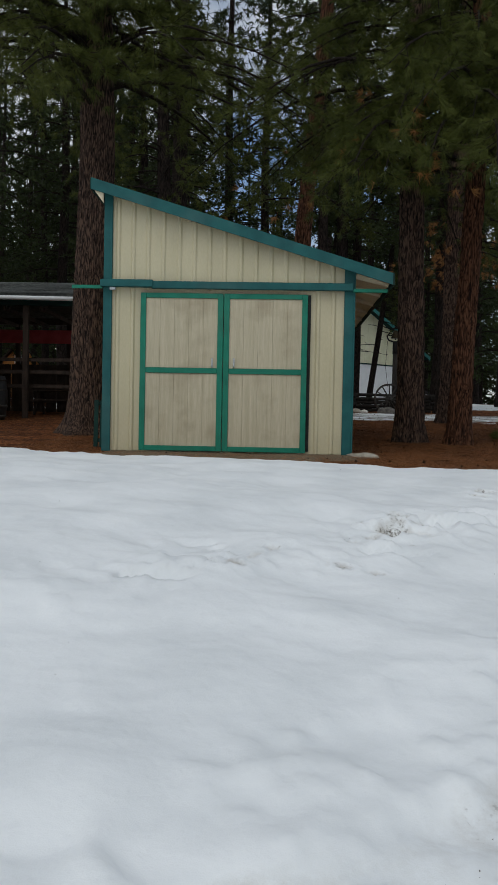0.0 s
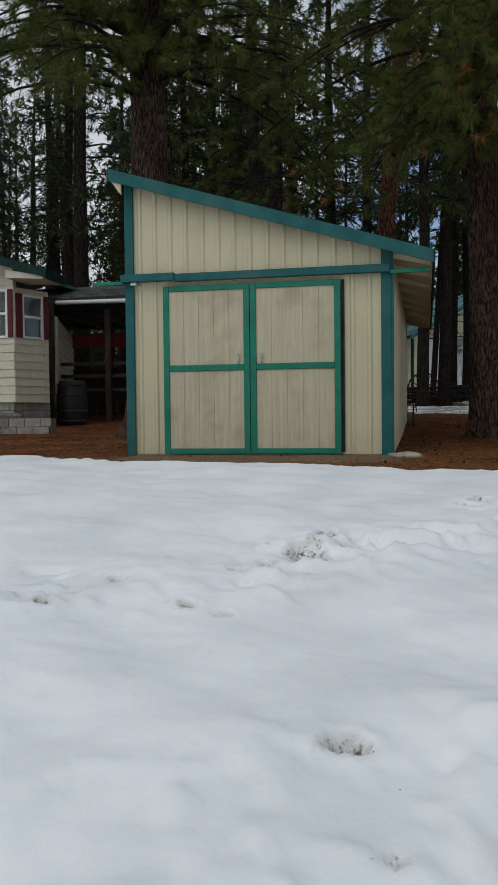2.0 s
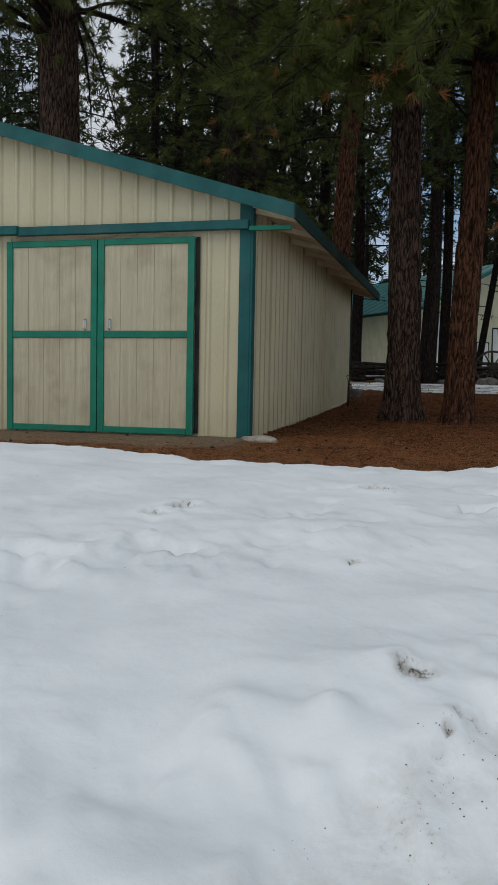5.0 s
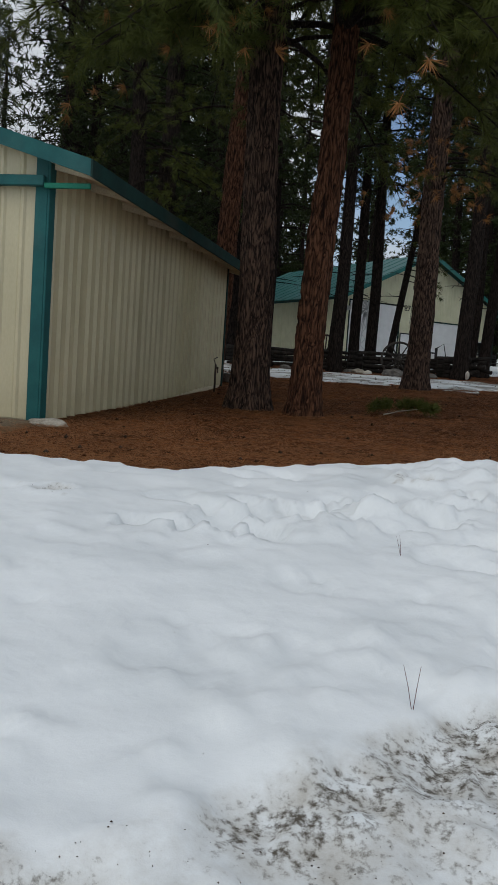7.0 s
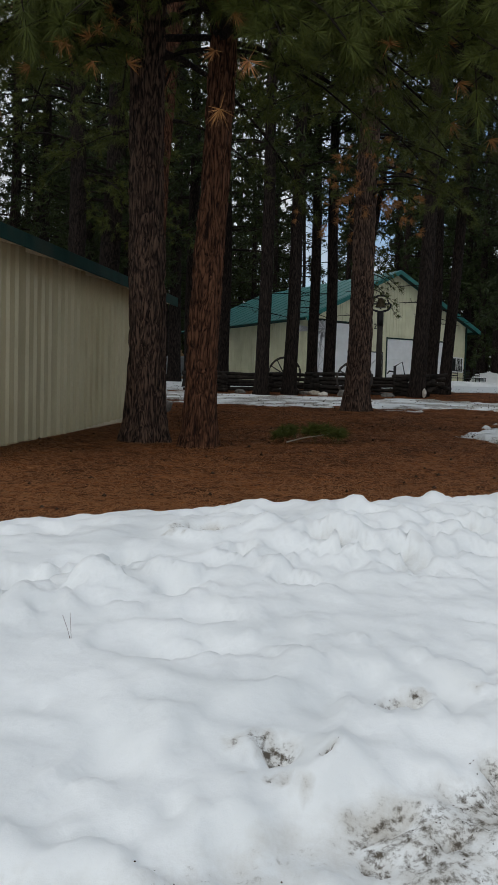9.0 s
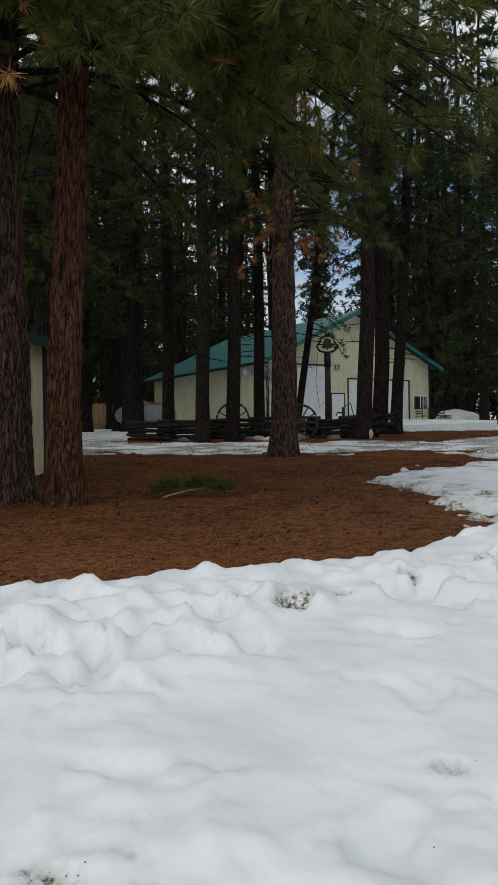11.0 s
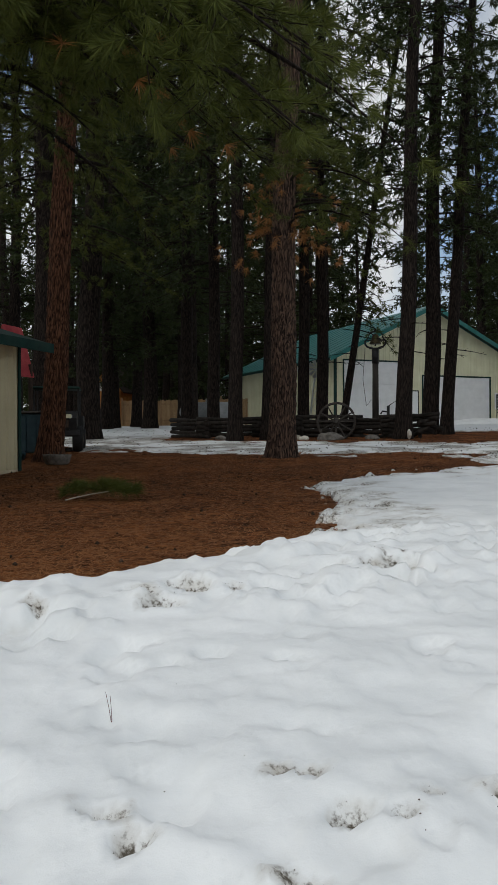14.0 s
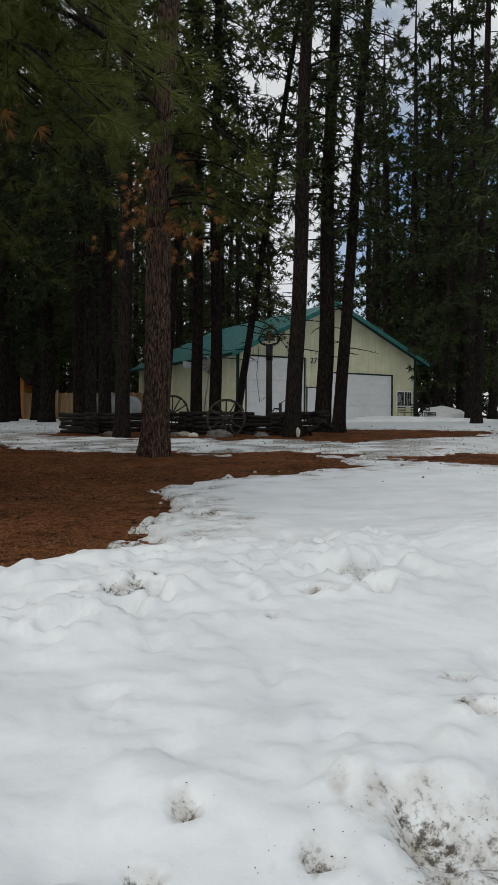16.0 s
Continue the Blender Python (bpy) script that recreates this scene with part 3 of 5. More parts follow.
def on_snow(x, y):
    x, y = np.array([[float(x)]]), np.array([[float(y)]])
    return float((land(x, y) + snow_depth(x, y, snow_cover(x, y)))[0, 0])


# ---- pines ----
rng = np.random.default_rng(7)


def unit(v):
    return v / np.maximum(np.linalg.norm(v, axis=-1, keepdims=True), 1e-9)


def tuft_mesh(at, axis, count, length, width, spread):
    """Needle sprays: thin triangles out of each place, opened round an axis."""
    m = len(at)
    d = unit(axis[:, None, :] + spread * rng.normal(size=(m, count, 3)))
    ln = length * rng.uniform(0.6, 1.1, (m, count, 1))
    side = unit(np.cross(d, rng.normal(size=(m, count, 3)))) * (width * 0.5)
    base = at[:, None, :] + d * ln * 0.05
    tip = at[:, None, :] + d * ln
    tip[..., 2] -= ln[..., 0] * 0.12
    v = np.stack([base - side, base + side, tip], 2).reshape(-1, 3)
    return v, np.arange(len(v)).reshape(-1, 3)


def limb_arrays(points, r0, r1, sides=4):
    n = len(points)
    t = unit(np.gradient(points, axis=0))
    u = unit(np.cross(t, [0.3, 0.2, 0.93]))
    w = np.cross(t, u)
    r = np.linspace(r0, r1, n)[:, None]
    a = np.arange(sides) * math.tau / sides
    v = (points[:, None, :] + r[:, None] * (np.cos(a)[None, :, None] * u[:, None, :] + np.sin(a)[None, :, None] * w[:, None, :])).reshape(-1, 3)
    f = []
    for i in range(n - 1):
        for k in range(sides):
            b, c = i * sides + k, i * sides + (k + 1) % sides
            f += [(b, c, c + sides), (b, c + sides, b + sides)]
    return v, np.array(f)


def crown_arrays(z0, z1, boughs, reach, droop, twigs, needles, length, width, lift=0.25, bare=0.35, spread=0.55, azimuth=None, sprays=3):
    """Boughs round a stem from z0 to z1: limbs, side twigs and needle sprays as two sets of triangles."""
    lv, lf, at, ax = [], [], [], []
    count = 0
    for i in range(boughs):
        f = (i + rng.uniform(0, 1)) / boughs
        z = z0 + (z1 - z0) * f
        az = rng.uniform(0, math.tau) if azimuth is None else rng.uniform(*azimuth)
        L = reach * (1 - 0.72 * max(0.0, f - 0.25) / 0.75) * rng.uniform(0.65, 1.1)
        d = np.array([math.cos(az), math.sin(az), 0])
        s = np.linspace(0, 1, 7 if needles > 20 else 4)
        bend = rng.normal(0, 0.12, 3)
        pts = d * (s * L)[:, None]
        pts = pts + np.cross(d, [0, 0, 1]) * (bend[0] * L * s ** 2)[:, None]
        pts[:, 2] = z + L * (lift * s - droop * s ** 2 + 0.1 * bend[1] * s)
        v, fc = limb_arrays(pts, 0.012 + 0.011 * L, 0.007, 4 if needles > 20 else 3)
        lv.append(v), lf.append(fc + count)
        count += len(v)
        for k in range(twigs):
            t = bare + (1 - bare) * (k + rng.uniform(0, 1)) / twigs
            q = np.array([np.interp(t, s, pts[:, c]) for c in range(3)])
            fwd = unit(pts[-1] - pts[-2])
            out = unit(fwd * 0.7 + rng.normal(0, 0.7, 3) * np.array([1, 1, 0.55]))
            tl = L * rng.uniform(0.1, 0.26) * (1.25 - t * 0.6)
            e = q + out * tl
            v, fc = limb_arrays(np.array([q, (q + e) / 2 + [0, 0, -0.02 * tl], e]) if needles > 20 else np.array([q, e]), 0.009, 0.004, 3)
            if width < 0.07:
                lv.append(v), lf.append(fc + count)
                count += len(v)
            for j in range(sprays):
                at.append(q + (e - q) * (1 - 0.3 * j + rng.uniform(-0.06, 0.06)))
                ax.append(unit(out + np.array([0, 0, 0.3])))
        at.append(pts[-1]), ax.append(unit(pts[-1] - pts[-2]))
    if needles < 20:
        at = list(np.array(at) + rng.normal(0, 0.14, (len(at), 3)))
    nv, nf = tuft_mesh(np.array(at), np.array(ax), needles, length, width, spread)
    return np.concatenate(lv), np.concatenate(lf), nv, nf


def trunk_arrays(radius, height, flare, sides, fine, seed, rough):
    zs = np.concatenate([np.arange(-0.35, fine, 0.07 if sides > 24 else 0.35), np.linspace(fine, height, 10)])
    a = np.arange(sides) * math.tau / sides
    A, ZZ = np.meshgrid(a, zs)
    r = radius * np.interp(ZZ, [-1, 2, height * 0.6, height], [1.0, 0.97, 0.62, 0.06])
    r = r + flare * radius * np.exp(-np.maximum(ZZ, 0) / 0.42) * (1 + 0.35 * np.sin(A * 5 + seed) * np.exp(-np.maximum(ZZ, 0) / 0.5))
    if rough:
        cx, cy = A * radius / 0.085, ZZ / 0.3
        ridge = np.abs(lattice(cx + seed * 3.1 + 0.6 * lattice(cx, cy * 0.7, 5), cy, 77)) * np.where(A * 0 + 1 > 0, 1, 0)
        blend = ease(math.tau - 0.35, math.tau - 0.02, A)
        cx2 = (A - math.tau) * radius / 0.085
        ridge2 = np.abs(lattice(cx2 + seed * 3.1 + 0.6 * lattice(cx2, cy * 0.7, 5), cy, 77))
        ridge = ridge * (1 - blend) + ridge2 * blend
        r = r + rough * (np.minimum(ridge, 0.35) / 0.35 - 1) + rough * 0.4 * lattice(cx * 2.1, cy * 3, 78) * (1 - blend)
    sway = 0.05 * np.sin(ZZ * 0.55 + seed) * ease(0, 3, ZZ)
    v = np.stack([r * np.cos(A) + sway, r * np.sin(A) + 0.6 * sway, ZZ], -1).reshape(-1, 3)
    n, f = len(zs), []
    i = np.arange(n - 1)[:, None] * sides
    k = np.arange(sides)[None, :]
    k2 = (k + 1) % sides
    f = np.stack([i + k, i + k2, i + k2 + sides, i + k + sides], -1).reshape(-1, 4)
    return v, f


def crown_object(tree, arrays, needle_mat, limb_mat):
    lv, lf, nv, nf = arrays
    limbs = raw("branchwork", lv, lf, limb_mat, tree)
    crown = raw("crown", nv, nf, needle_mat, tree)
    limbs["kind"] = crown["kind"] = "stuff"
    return limbs, crown


def pine(name, x, y, dia, bark_mat, label, lean=(0, 0), height=24, fine=10.0, sides=72, rough=0.03, flare=0.42, seed=1, group=""):
    tree = empty(name, Matrix.Translation((x, y, on_land(x, y) - 0.02)) @ Matrix(((1, 0, lean[0], 0), (0, 1, lean[1], 0), (0, 0, 1, 0), (0, 0, 0, 1))).to_quaternion().to_matrix().to_4x4())
    tree.rotation_mode = "QUATERNION"
    q = Vector((lean[0], lean[1], 1)).normalized()
    tree.matrix_world = Matrix.Translation((x, y, on_land(x, y) - 0.02)) @ Vector((0, 0, 1)).rotation_difference(q).to_matrix().to_4x4()
    v, f = trunk_arrays(dia / 2, height, flare, sides, fine, seed, rough)
    raw("trunk", v, f, bark_mat, tree, smooth=True)
    tagged(tree, label, "pine tree", group, "")
    return tree


def bough_skirt(tree, z0, z1, boughs, reach, droop=0.62, needles=52, width=0.0085, azimuth=None, twigs=12):
    """The low, drooping boughs that hang in view, thick with long needles."""
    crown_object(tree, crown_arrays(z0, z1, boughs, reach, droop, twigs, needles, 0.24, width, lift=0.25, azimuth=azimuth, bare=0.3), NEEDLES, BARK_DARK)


def dead_sprays(tree, z0, z1, boughs, reach, azimuth=None):
    dead = crown_arrays(z0, z1, boughs, reach, 0.55, 2, 36, 0.2, 0.011, lift=0.15, bare=0.55, azimuth=azimuth, sprays=1)
    raw("dead_foliage", dead[2], dead[3], NEEDLES_DEAD, tree)["kind"] = "stuff"


t1 = pine("pine_tree", 2.76, 16.6, 0.54, BARK_GREY, "tall brown ponderosa pine beside the cream shed", seed=2)
bough_skirt(t1, 6.1, 9.8, 46, 4.4)
bough_skirt(t1, 5.2, 8.0, 16, 4.2, azimuth=(-1.5, 1.2))
crown_object(t1, crown_arrays(9.5, 20, 26, 4.0, 0.4, 8, 22, 0.3, 0.03), NEEDLES, BARK_DARK)
bough_skirt(t1, 5.6, 7.6, 14, 4.4, azimuth=(-2.4, -1.0))
bough_skirt(t1, 5.2, 6.6, 12, 3.0, azimuth=(-2.9, -1.5))
dead_sprays(t1, 5.2, 6.0, 7, 2.9, (-2.9, -1.5))
dead_sprays(t1, 6.0, 7.2, 9, 4.0, (2.2, 5.4))
t2 = pine("pine_tree", 3.66, 16.2, 0.425, BARK_RED, "tall red-barked ponderosa pine beside the shed", seed=5, lean=(0.03, 0.0))
bough_skirt(t2, 5.6, 9.5, 34, 4.4)
bough_skirt(t2, 5.2, 8.0, 16, 4.0, azimuth=(-1.6, -0.4))
bough_skirt(t2, 5.5, 8.0, 20, 5.2, azimuth=(-0.85, 0.45))
bough_skirt(t2, 5.4, 7.6, 14, 5.8, azimuth=(-0.6, 0.15))
bough_skirt(t2, 5.7, 8.2, 20, 5.0, azimuth=(-0.95, 0.1))
bough_skirt(t2, 5.3, 7.2, 16, 4.4, azimuth=(-2.1, -0.9))
crown_object(t2, crown_arrays(9.5, 20, 26, 4.0, 0.4, 8, 22, 0.3, 0.03), NEEDLES, BARK_DARK)
dead_sprays(t2, 5.0, 6.6, 7, 4.2, (-1.6, 0.8))
t3 = pine("pine_tree", 5.15, 24.9, 0.56, BARK_GREY, "tall brown ponderosa pine in the needle clearing", seed=8, lean=(0.025, 0.0))
bough_skirt(t3, 6.5, 14, 34, 2.8, droop=0.5, needles=30, width=0.015, twigs=8)
crown_object(t3, crown_arrays(14, 22, 20, 2.4, 0.4, 7, 22, 0.3, 0.03), NEEDLES, BARK_DARK)
dead_sprays(t3, 4.9, 6.6, 22, 1.7)
dead_sprays(t3, 4.5, 5.5, 18, 1.1)
bough_skirt(t3, 4.9, 7.2, 13, 3.3, droop=0.55, needles=26, width=0.01, azimuth=(-1.0, 0.7), twigs=8)
big = pine("pine_tree", -3.76, 17.25, 0.84, BARK_GREY, "huge red-brown ponderosa pine beside the shed wall", seed=11, lean=(0.0, 0), flare=0.75)
bough_skirt(big, 7.2, 12, 60, 5.0, droop=0.5, needles=34, width=0.011, twigs=10)
bough_skirt(big, 6.7, 9.5, 34, 4.6, droop=0.55, azimuth=(-2.7, -0.3))
crown_object(big, crown_arrays(14, 22, 20, 3.6, 0.4, 7, 22, 0.3, 0.03), NEEDLES, BARK_DARK)
red = pine("pine_tree", 0.42, 23.3, 0.52, BARK_RED, "red-barked pine behind the shed's rear corner", seed=14, sides=48, lean=(0.07, 0.0))
bough_skirt(red, 6.2, 14, 40, 3.2, droop=0.5, needles=26, width=0.018, twigs=8)
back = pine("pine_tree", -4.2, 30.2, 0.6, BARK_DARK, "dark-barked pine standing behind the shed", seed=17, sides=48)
bough_skirt(back, 5.5, 15, 46, 3.6, droop=0.5, needles=24, width=0.02, twigs=8)

# plainer forest pines: a few crowns and stems, shared out
FOREST = "tall dark forest pine with a high ragged crown"


def forest_kind(z0, z1, boughs, reach, seed, twigs=6, needles=12, dead_limbs=12, size=(0.32, 0.06)):
    arr = crown_arrays(z0, z1, boughs, reach, 0.4, twigs, needles * 2 // 3, *size, lift=0.12, bare=0.2, spread=1.1, sprays=3)
    low = crown_arrays(min(2.5, z0), z0 + 2, dead_limbs, reach * 0.42, 0.1, 3, 1, 0.05, 0.01, lift=0.0)
    holder = empty("pine_tree")
    v, f = trunk_arrays(0.25, z1 + 1.2, 0.35, 14, 4.0, seed, 0.0)
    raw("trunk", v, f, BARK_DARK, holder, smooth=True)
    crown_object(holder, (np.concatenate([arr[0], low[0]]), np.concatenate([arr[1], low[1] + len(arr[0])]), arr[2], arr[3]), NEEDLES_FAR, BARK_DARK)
    tagged(holder, FOREST, "pine tree", "forest pines")
    return holder


KINDS = [forest_kind(5.0, 21, 66, 3.3, 21), forest_kind(6.5, 23, 66, 3.0, 22), forest_kind(3.5, 19, 66, 2.9, 23), forest_kind(7.5, 24, 60, 2.6, 24, dead_limbs=24),
         forest_kind(1.5, 25, 52, 3.5, 25, 5, 16, 6, (0.36, 0.095)), forest_kind(3.0, 26, 52, 3.3, 26, 5, 16, 6, (0.36, 0.095)),
         forest_kind(5.0, 23, 44, 2.8, 27, 5, 8, 30, (0.28, 0.05)), forest_kind(3.0, 20, 40, 2.6, 28, 5, 8, 30, (0.28, 0.05))]
STANDS = [(6.55, 33.1, 0.5, 0.03, 3), (6.95, 36.5, 0.55, 0.02, 1), (7.5, 36.4, 0.42, 0.06, 3), (3.95, 36.2, 0.26, 0.14, 3), (3.35, 35.8, 0.42, 0.0, 1), (2.75, 35.6, 0.4, 0.0, 3), (2.35, 32.8, 0.46, 0.02, 1),
          (1.95, 34.6, 0.24, 0.06, 3), (1.6, 31.8, 0.44, 0.01, 3), (-0.6, 35.6, 0.45, 0.0, 0), (-2.3, 37.2, 0.5, 0.0, 1), (-5.0, 44, 0.62, 0.0, 0), (-5.9, 45, 0.5, 0.0, 2), (-10, 55, 0.4, 0, 1), (-12.5, 50, 0.7, 0.0, 0), (-11.4, 51, 0.6, 0.02, 1),
          (-4.2, 33.0, 0.8, 0.02, 1), (-7.4, 44.5, 0.7, 0, 2),
          (13.5, 57.5, 0.5, 0.02, 0), (11.8, 61, 0.55, 0, 2), (14.5, 64, 0.5, -0.02, 1), (12.6, 68, 0.5, 0, 0), (10.2, 66, 0.5, 0.01, 2), (12.3, 46.5, 0.45, 0.02, 5), (10.4, 59.5, 0.5, 0, 4), (11.1, 56.8, 0.5, 0, 5), (12.2, 54.6, 0.5, 0, 4), (8.9, 61.8, 0.6, 0, 5), (9.7, 64, 0.6, 0, 4), (-9.5, 36.5, 0.5, 0, 0), (-12.8, 33.5, 0.5, 0.01, 1)]
placed = [(x, y) for x, y, *_ in STANDS] + [(2.76, 16.6), (3.66, 16.2), (5.15, 24.9), (-3.76, 17.25), (0.42, 23.3), (-4.2, 30.2)]


def barn_local(x, y):
    dx, dy = x - 0.965, y - 48.17
    return dx * 0.745 + dy * 0.667, -dx * 0.667 + dy * 0.745


pick = random.Random(4)
tries = 0
while len(STANDS) < 130 and tries < 6000:
    tries += 1
    y = pick.uniform(24, 92)
    x = pick.uniform(-16 - 0.42 * (y - 20), 12 + 0.30 * (y - 20))
    a, b = barn_local(x, y)
    if -3 < a < 14 and -14 < b < 16 or (x > -8.5 and y < 50 and x < 14) or (x < -5 and y < 29 and x > -16) or (-14 < x < -6 and 53 < y < 60):
        continue
    east = math.degrees(math.atan2(11 - x, y - 8.5))
    west = math.degrees(math.atan2(1.3 - x, y - 0.85))
    if 8.5 < east < 12 and y > 44 or 21 < west < 27.5 and y > 33:
        if pick.random() > (0.4 if x > -6 else 0.42):
            continue
        thin = True
    else:
        thin = False
    if min((x - u) ** 2 + (y - w) ** 2 for u, w in placed) < (4.0 if y < 60 else 5.5):
        continue
    placed.append((x, y))
    STANDS.append((x, y, pick.uniform(0.32, 0.66), pick.uniform(-0.03, 0.03), pick.choice((6, 7)) if thin else pick.randrange(4) if y < 52 else pick.choice((4, 5))))
STANDS = [p for k, p in enumerate(STANDS) if k < 34 or p[1] < 50 or not 1.7 < math.degrees(math.atan2(6.3 - p[0], p[1] - 5)) < 4.2]
for k, (x, y, dia, lean, kind) in enumerate(STANDS):
    g = dia / 0.5
    turn = Vector((0, 0, 1)).rotation_difference(Vector((lean, lean * 0.3, 1)).normalized()).to_matrix().to_4x4()
    m = Matrix.Translation((x, y, on_land(x, y) - 0.03)) @ turn @ Matrix.Rotation(k * 2.39, 4, "Z")
    tree = copy_thing(KINDS[kind], m)
    stem = [o for o in tree.children if o.name.startswith("trunk")][0]
    stem.scale = (g, g, 1)
    if k == 3:
        low_boughs = crown_arrays(3.6, 6.2, 12, 1.5, 0.45, 7, 26, 0.2, 0.014, lift=0.05, bare=0.3, azimuth=(-1.2 - k * 2.39, 1.0 - k * 2.39), sprays=1)
        crown_object(tree, low_boughs, NEEDLES, BARK_DARK)
for k in KINDS:
    for o in (*k.children, k):
        bpy.data.objects.remove(o)

# ---- the cream shed with the single-pitch roof ----
FRONT, REAR, LEFT, RIGHT = 12.65, 20.95, -2.5, 1.25


def shed_roof(x):
    return 4.105 - 0.3036 * (x + 2.65)


def ribbed(u0, u1, low, high, pitch=0.23, rib=0.03):
    """A sheet of ribbed metal as an outline of (u, depth) pairs; low and high are functions of u."""
    bm = bmesh.new()
    u, pts = u0, []
    while u < u1 - 1e-6:
        e = min(u + pitch, u1)
        w = e - u
        if w > 0.12:
            pts += [(u, 0), (u + w - 0.085, 0), (u + w - 0.06, rib), (u + w - 0.03, rib), (u + w - 0.005, 0)]
        else:
            pts += [(u, 0)]
        u = e
    pts.append((u1, 0))
    a = [bm.verts.new((p, -q, low(p))) for p, q in pts]
    b = [bm.verts.new((p, -q, high(p))) for p, q in pts]
    a2 = [bm.verts.new((p, 0.008 - q, low(p))) for p, q in pts]
    b2 = [bm.verts.new((p, 0.008 - q, high(p))) for p, q in pts]
    for i in range(len(pts) - 1):
        bm.faces.new((a[i], a[i + 1], b[i + 1], b[i]))
        bm.faces.new((a2[i + 1], a2[i], b2[i], b2[i + 1]))
        bm.faces.new((b[i], b[i + 1], b2[i + 1], b2[i]))
    bm.faces.new((a[0], b[0], b2[0], a2[0]))
    bm.faces.new((a[-1], a2[-1], b2[-1], b[-1]))
    return bm


def sheets(parent, u0, u1, low, high, mat, m, width=0.92, pitch=0.23, rib=0.02):
    n = max(1, round((u1 - u0) / width))
    for i in range(n):
        a, b = u0 + (u1 - u0) * i / n, u0 + (u1 - u0) * (i + 1) / n
        ob = part("metal_sheet", ribbed(a, b, low, high, pitch, rib), mat, parent)
        ob.matrix_local = m


shed = tagged(empty("shed", pose(0, 0, 0)), "cream ribbed metal shed with teal trim and green doors", "shed")
top = lambda x: shed_roof(x) - 0.06
wall = part("wall", prism([(LEFT + 0.02, 0.02), (RIGHT - 0.02, 0.02), (RIGHT - 0.02, top(RIGHT) - 0.02), (LEFT + 0.02, top(LEFT) - 0.02)], FRONT + 0.02, FRONT + 0.1), SOFFIT, shed)
sheets(wall, LEFT, RIGHT, lambda u: 2.5, lambda u: top(u), CREAM, pose(0, FRONT + 0.005, 0))
sheets(wall, LEFT, -1.93, lambda u: 0.05, lambda u: 2.5, CREAM, pose(0, FRONT + 0.005, 0))
sheets(wall, 0.56, RIGHT, lambda u: 0.05, lambda u: 2.5, CREAM, pose(0, FRONT + 0.005, 0))
side = part("wall", box(RIGHT - 0.1, FRONT + 0.1, -0.02, RIGHT - 0.012, REAR, top(RIGHT)), SOFFIT, shed)
sheets(side, 0.0, REAR - FRONT, lambda u: 0.03 + 0.4 * float(ease(1.5, 8.5, np.array(u))), lambda u: top(RIGHT), CREAM, pose(RIGHT - 0.004, FRONT, 0, 0, 0, 90), 1.1, 0.24, 0.04)
side = part("wall", box(LEFT + 0.012, FRONT + 0.1, 0, LEFT + 0.1, REAR, top(LEFT)), SOFFIT, shed)
sheets(side, 0.0, REAR - FRONT, lambda u: 0.05, lambda u: top(LEFT), CREAM, pose(LEFT + 0.004, REAR, 0, 0, 0, -90))
part("wall", prism([(LEFT + 0.02, 0.2), (RIGHT - 0.02, 0.2), (RIGHT - 0.02, top(RIGHT) - 0.02), (LEFT + 0.02, top(LEFT) - 0.02)], REAR - 0.08, REAR), CREAM, shed)
# roof, fascias, soffit purlins
EAVE_L, EAVE_R, GABLE, BACK = -2.68, 1.83, 12.4, 21.2
roof = part("roof", prism([(EAVE_L, shed_roof(EAVE_L)), (EAVE_R, shed_roof(EAVE_R)), (EAVE_R, shed_roof(EAVE_R) - 0.05), (EAVE_L, shed_roof(EAVE_L) - 0.05)], GABLE + 0.03, BACK), DKGREEN, shed, "dark green metal roof with needle litter")
part("fascia", prism([(EAVE_L - 0.01, shed_roof(EAVE_L) + 0.015), (EAVE_R, shed_roof(EAVE_R) + 0.015), (EAVE_R, shed_roof(EAVE_R) - 0.155), (EAVE_L - 0.01, shed_roof(EAVE_L) - 0.155)], GABLE, GABLE + 0.028), TEAL, shed, "teal metal gable fascia")
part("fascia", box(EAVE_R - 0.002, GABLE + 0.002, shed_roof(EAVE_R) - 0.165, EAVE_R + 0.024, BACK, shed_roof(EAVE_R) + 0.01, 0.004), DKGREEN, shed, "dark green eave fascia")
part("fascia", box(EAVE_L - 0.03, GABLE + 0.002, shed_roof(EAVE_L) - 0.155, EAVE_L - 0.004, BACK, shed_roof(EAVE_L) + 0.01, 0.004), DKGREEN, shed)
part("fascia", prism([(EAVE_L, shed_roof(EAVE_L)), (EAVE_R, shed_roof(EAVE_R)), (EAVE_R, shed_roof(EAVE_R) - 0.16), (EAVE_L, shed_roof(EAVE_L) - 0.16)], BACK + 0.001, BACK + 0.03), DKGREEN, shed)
part("soffit", prism([(RIGHT + 0.03, shed_roof(RIGHT + 0.03) - 0.10), (EAVE_R - 0.01, shed_roof(EAVE_R - 0.01) - 0.10), (EAVE_R - 0.01, shed_roof(EAVE_R) - 0.055), (RIGHT + 0.03, shed_roof(RIGHT + 0.03) - 0.055)], GABLE + 0.04, BACK - 0.02), SOFFIT, shed)
for i in range(9):
    y = GABLE + 0.3 + i * 1.04
    part("rafter", prism([(RIGHT + 0.03, shed_roof(RIGHT + 0.03) - 0.19), (EAVE_R - 0.03, shed_roof(EAVE_R - 0.03) - 0.155), (EAVE_R - 0.03, shed_roof(EAVE_R - 0.03) - 0.102), (RIGHT + 0.03, shed_roof(RIGHT + 0.03) - 0.102)], y, y + 0.045), SOFFIT, shed)
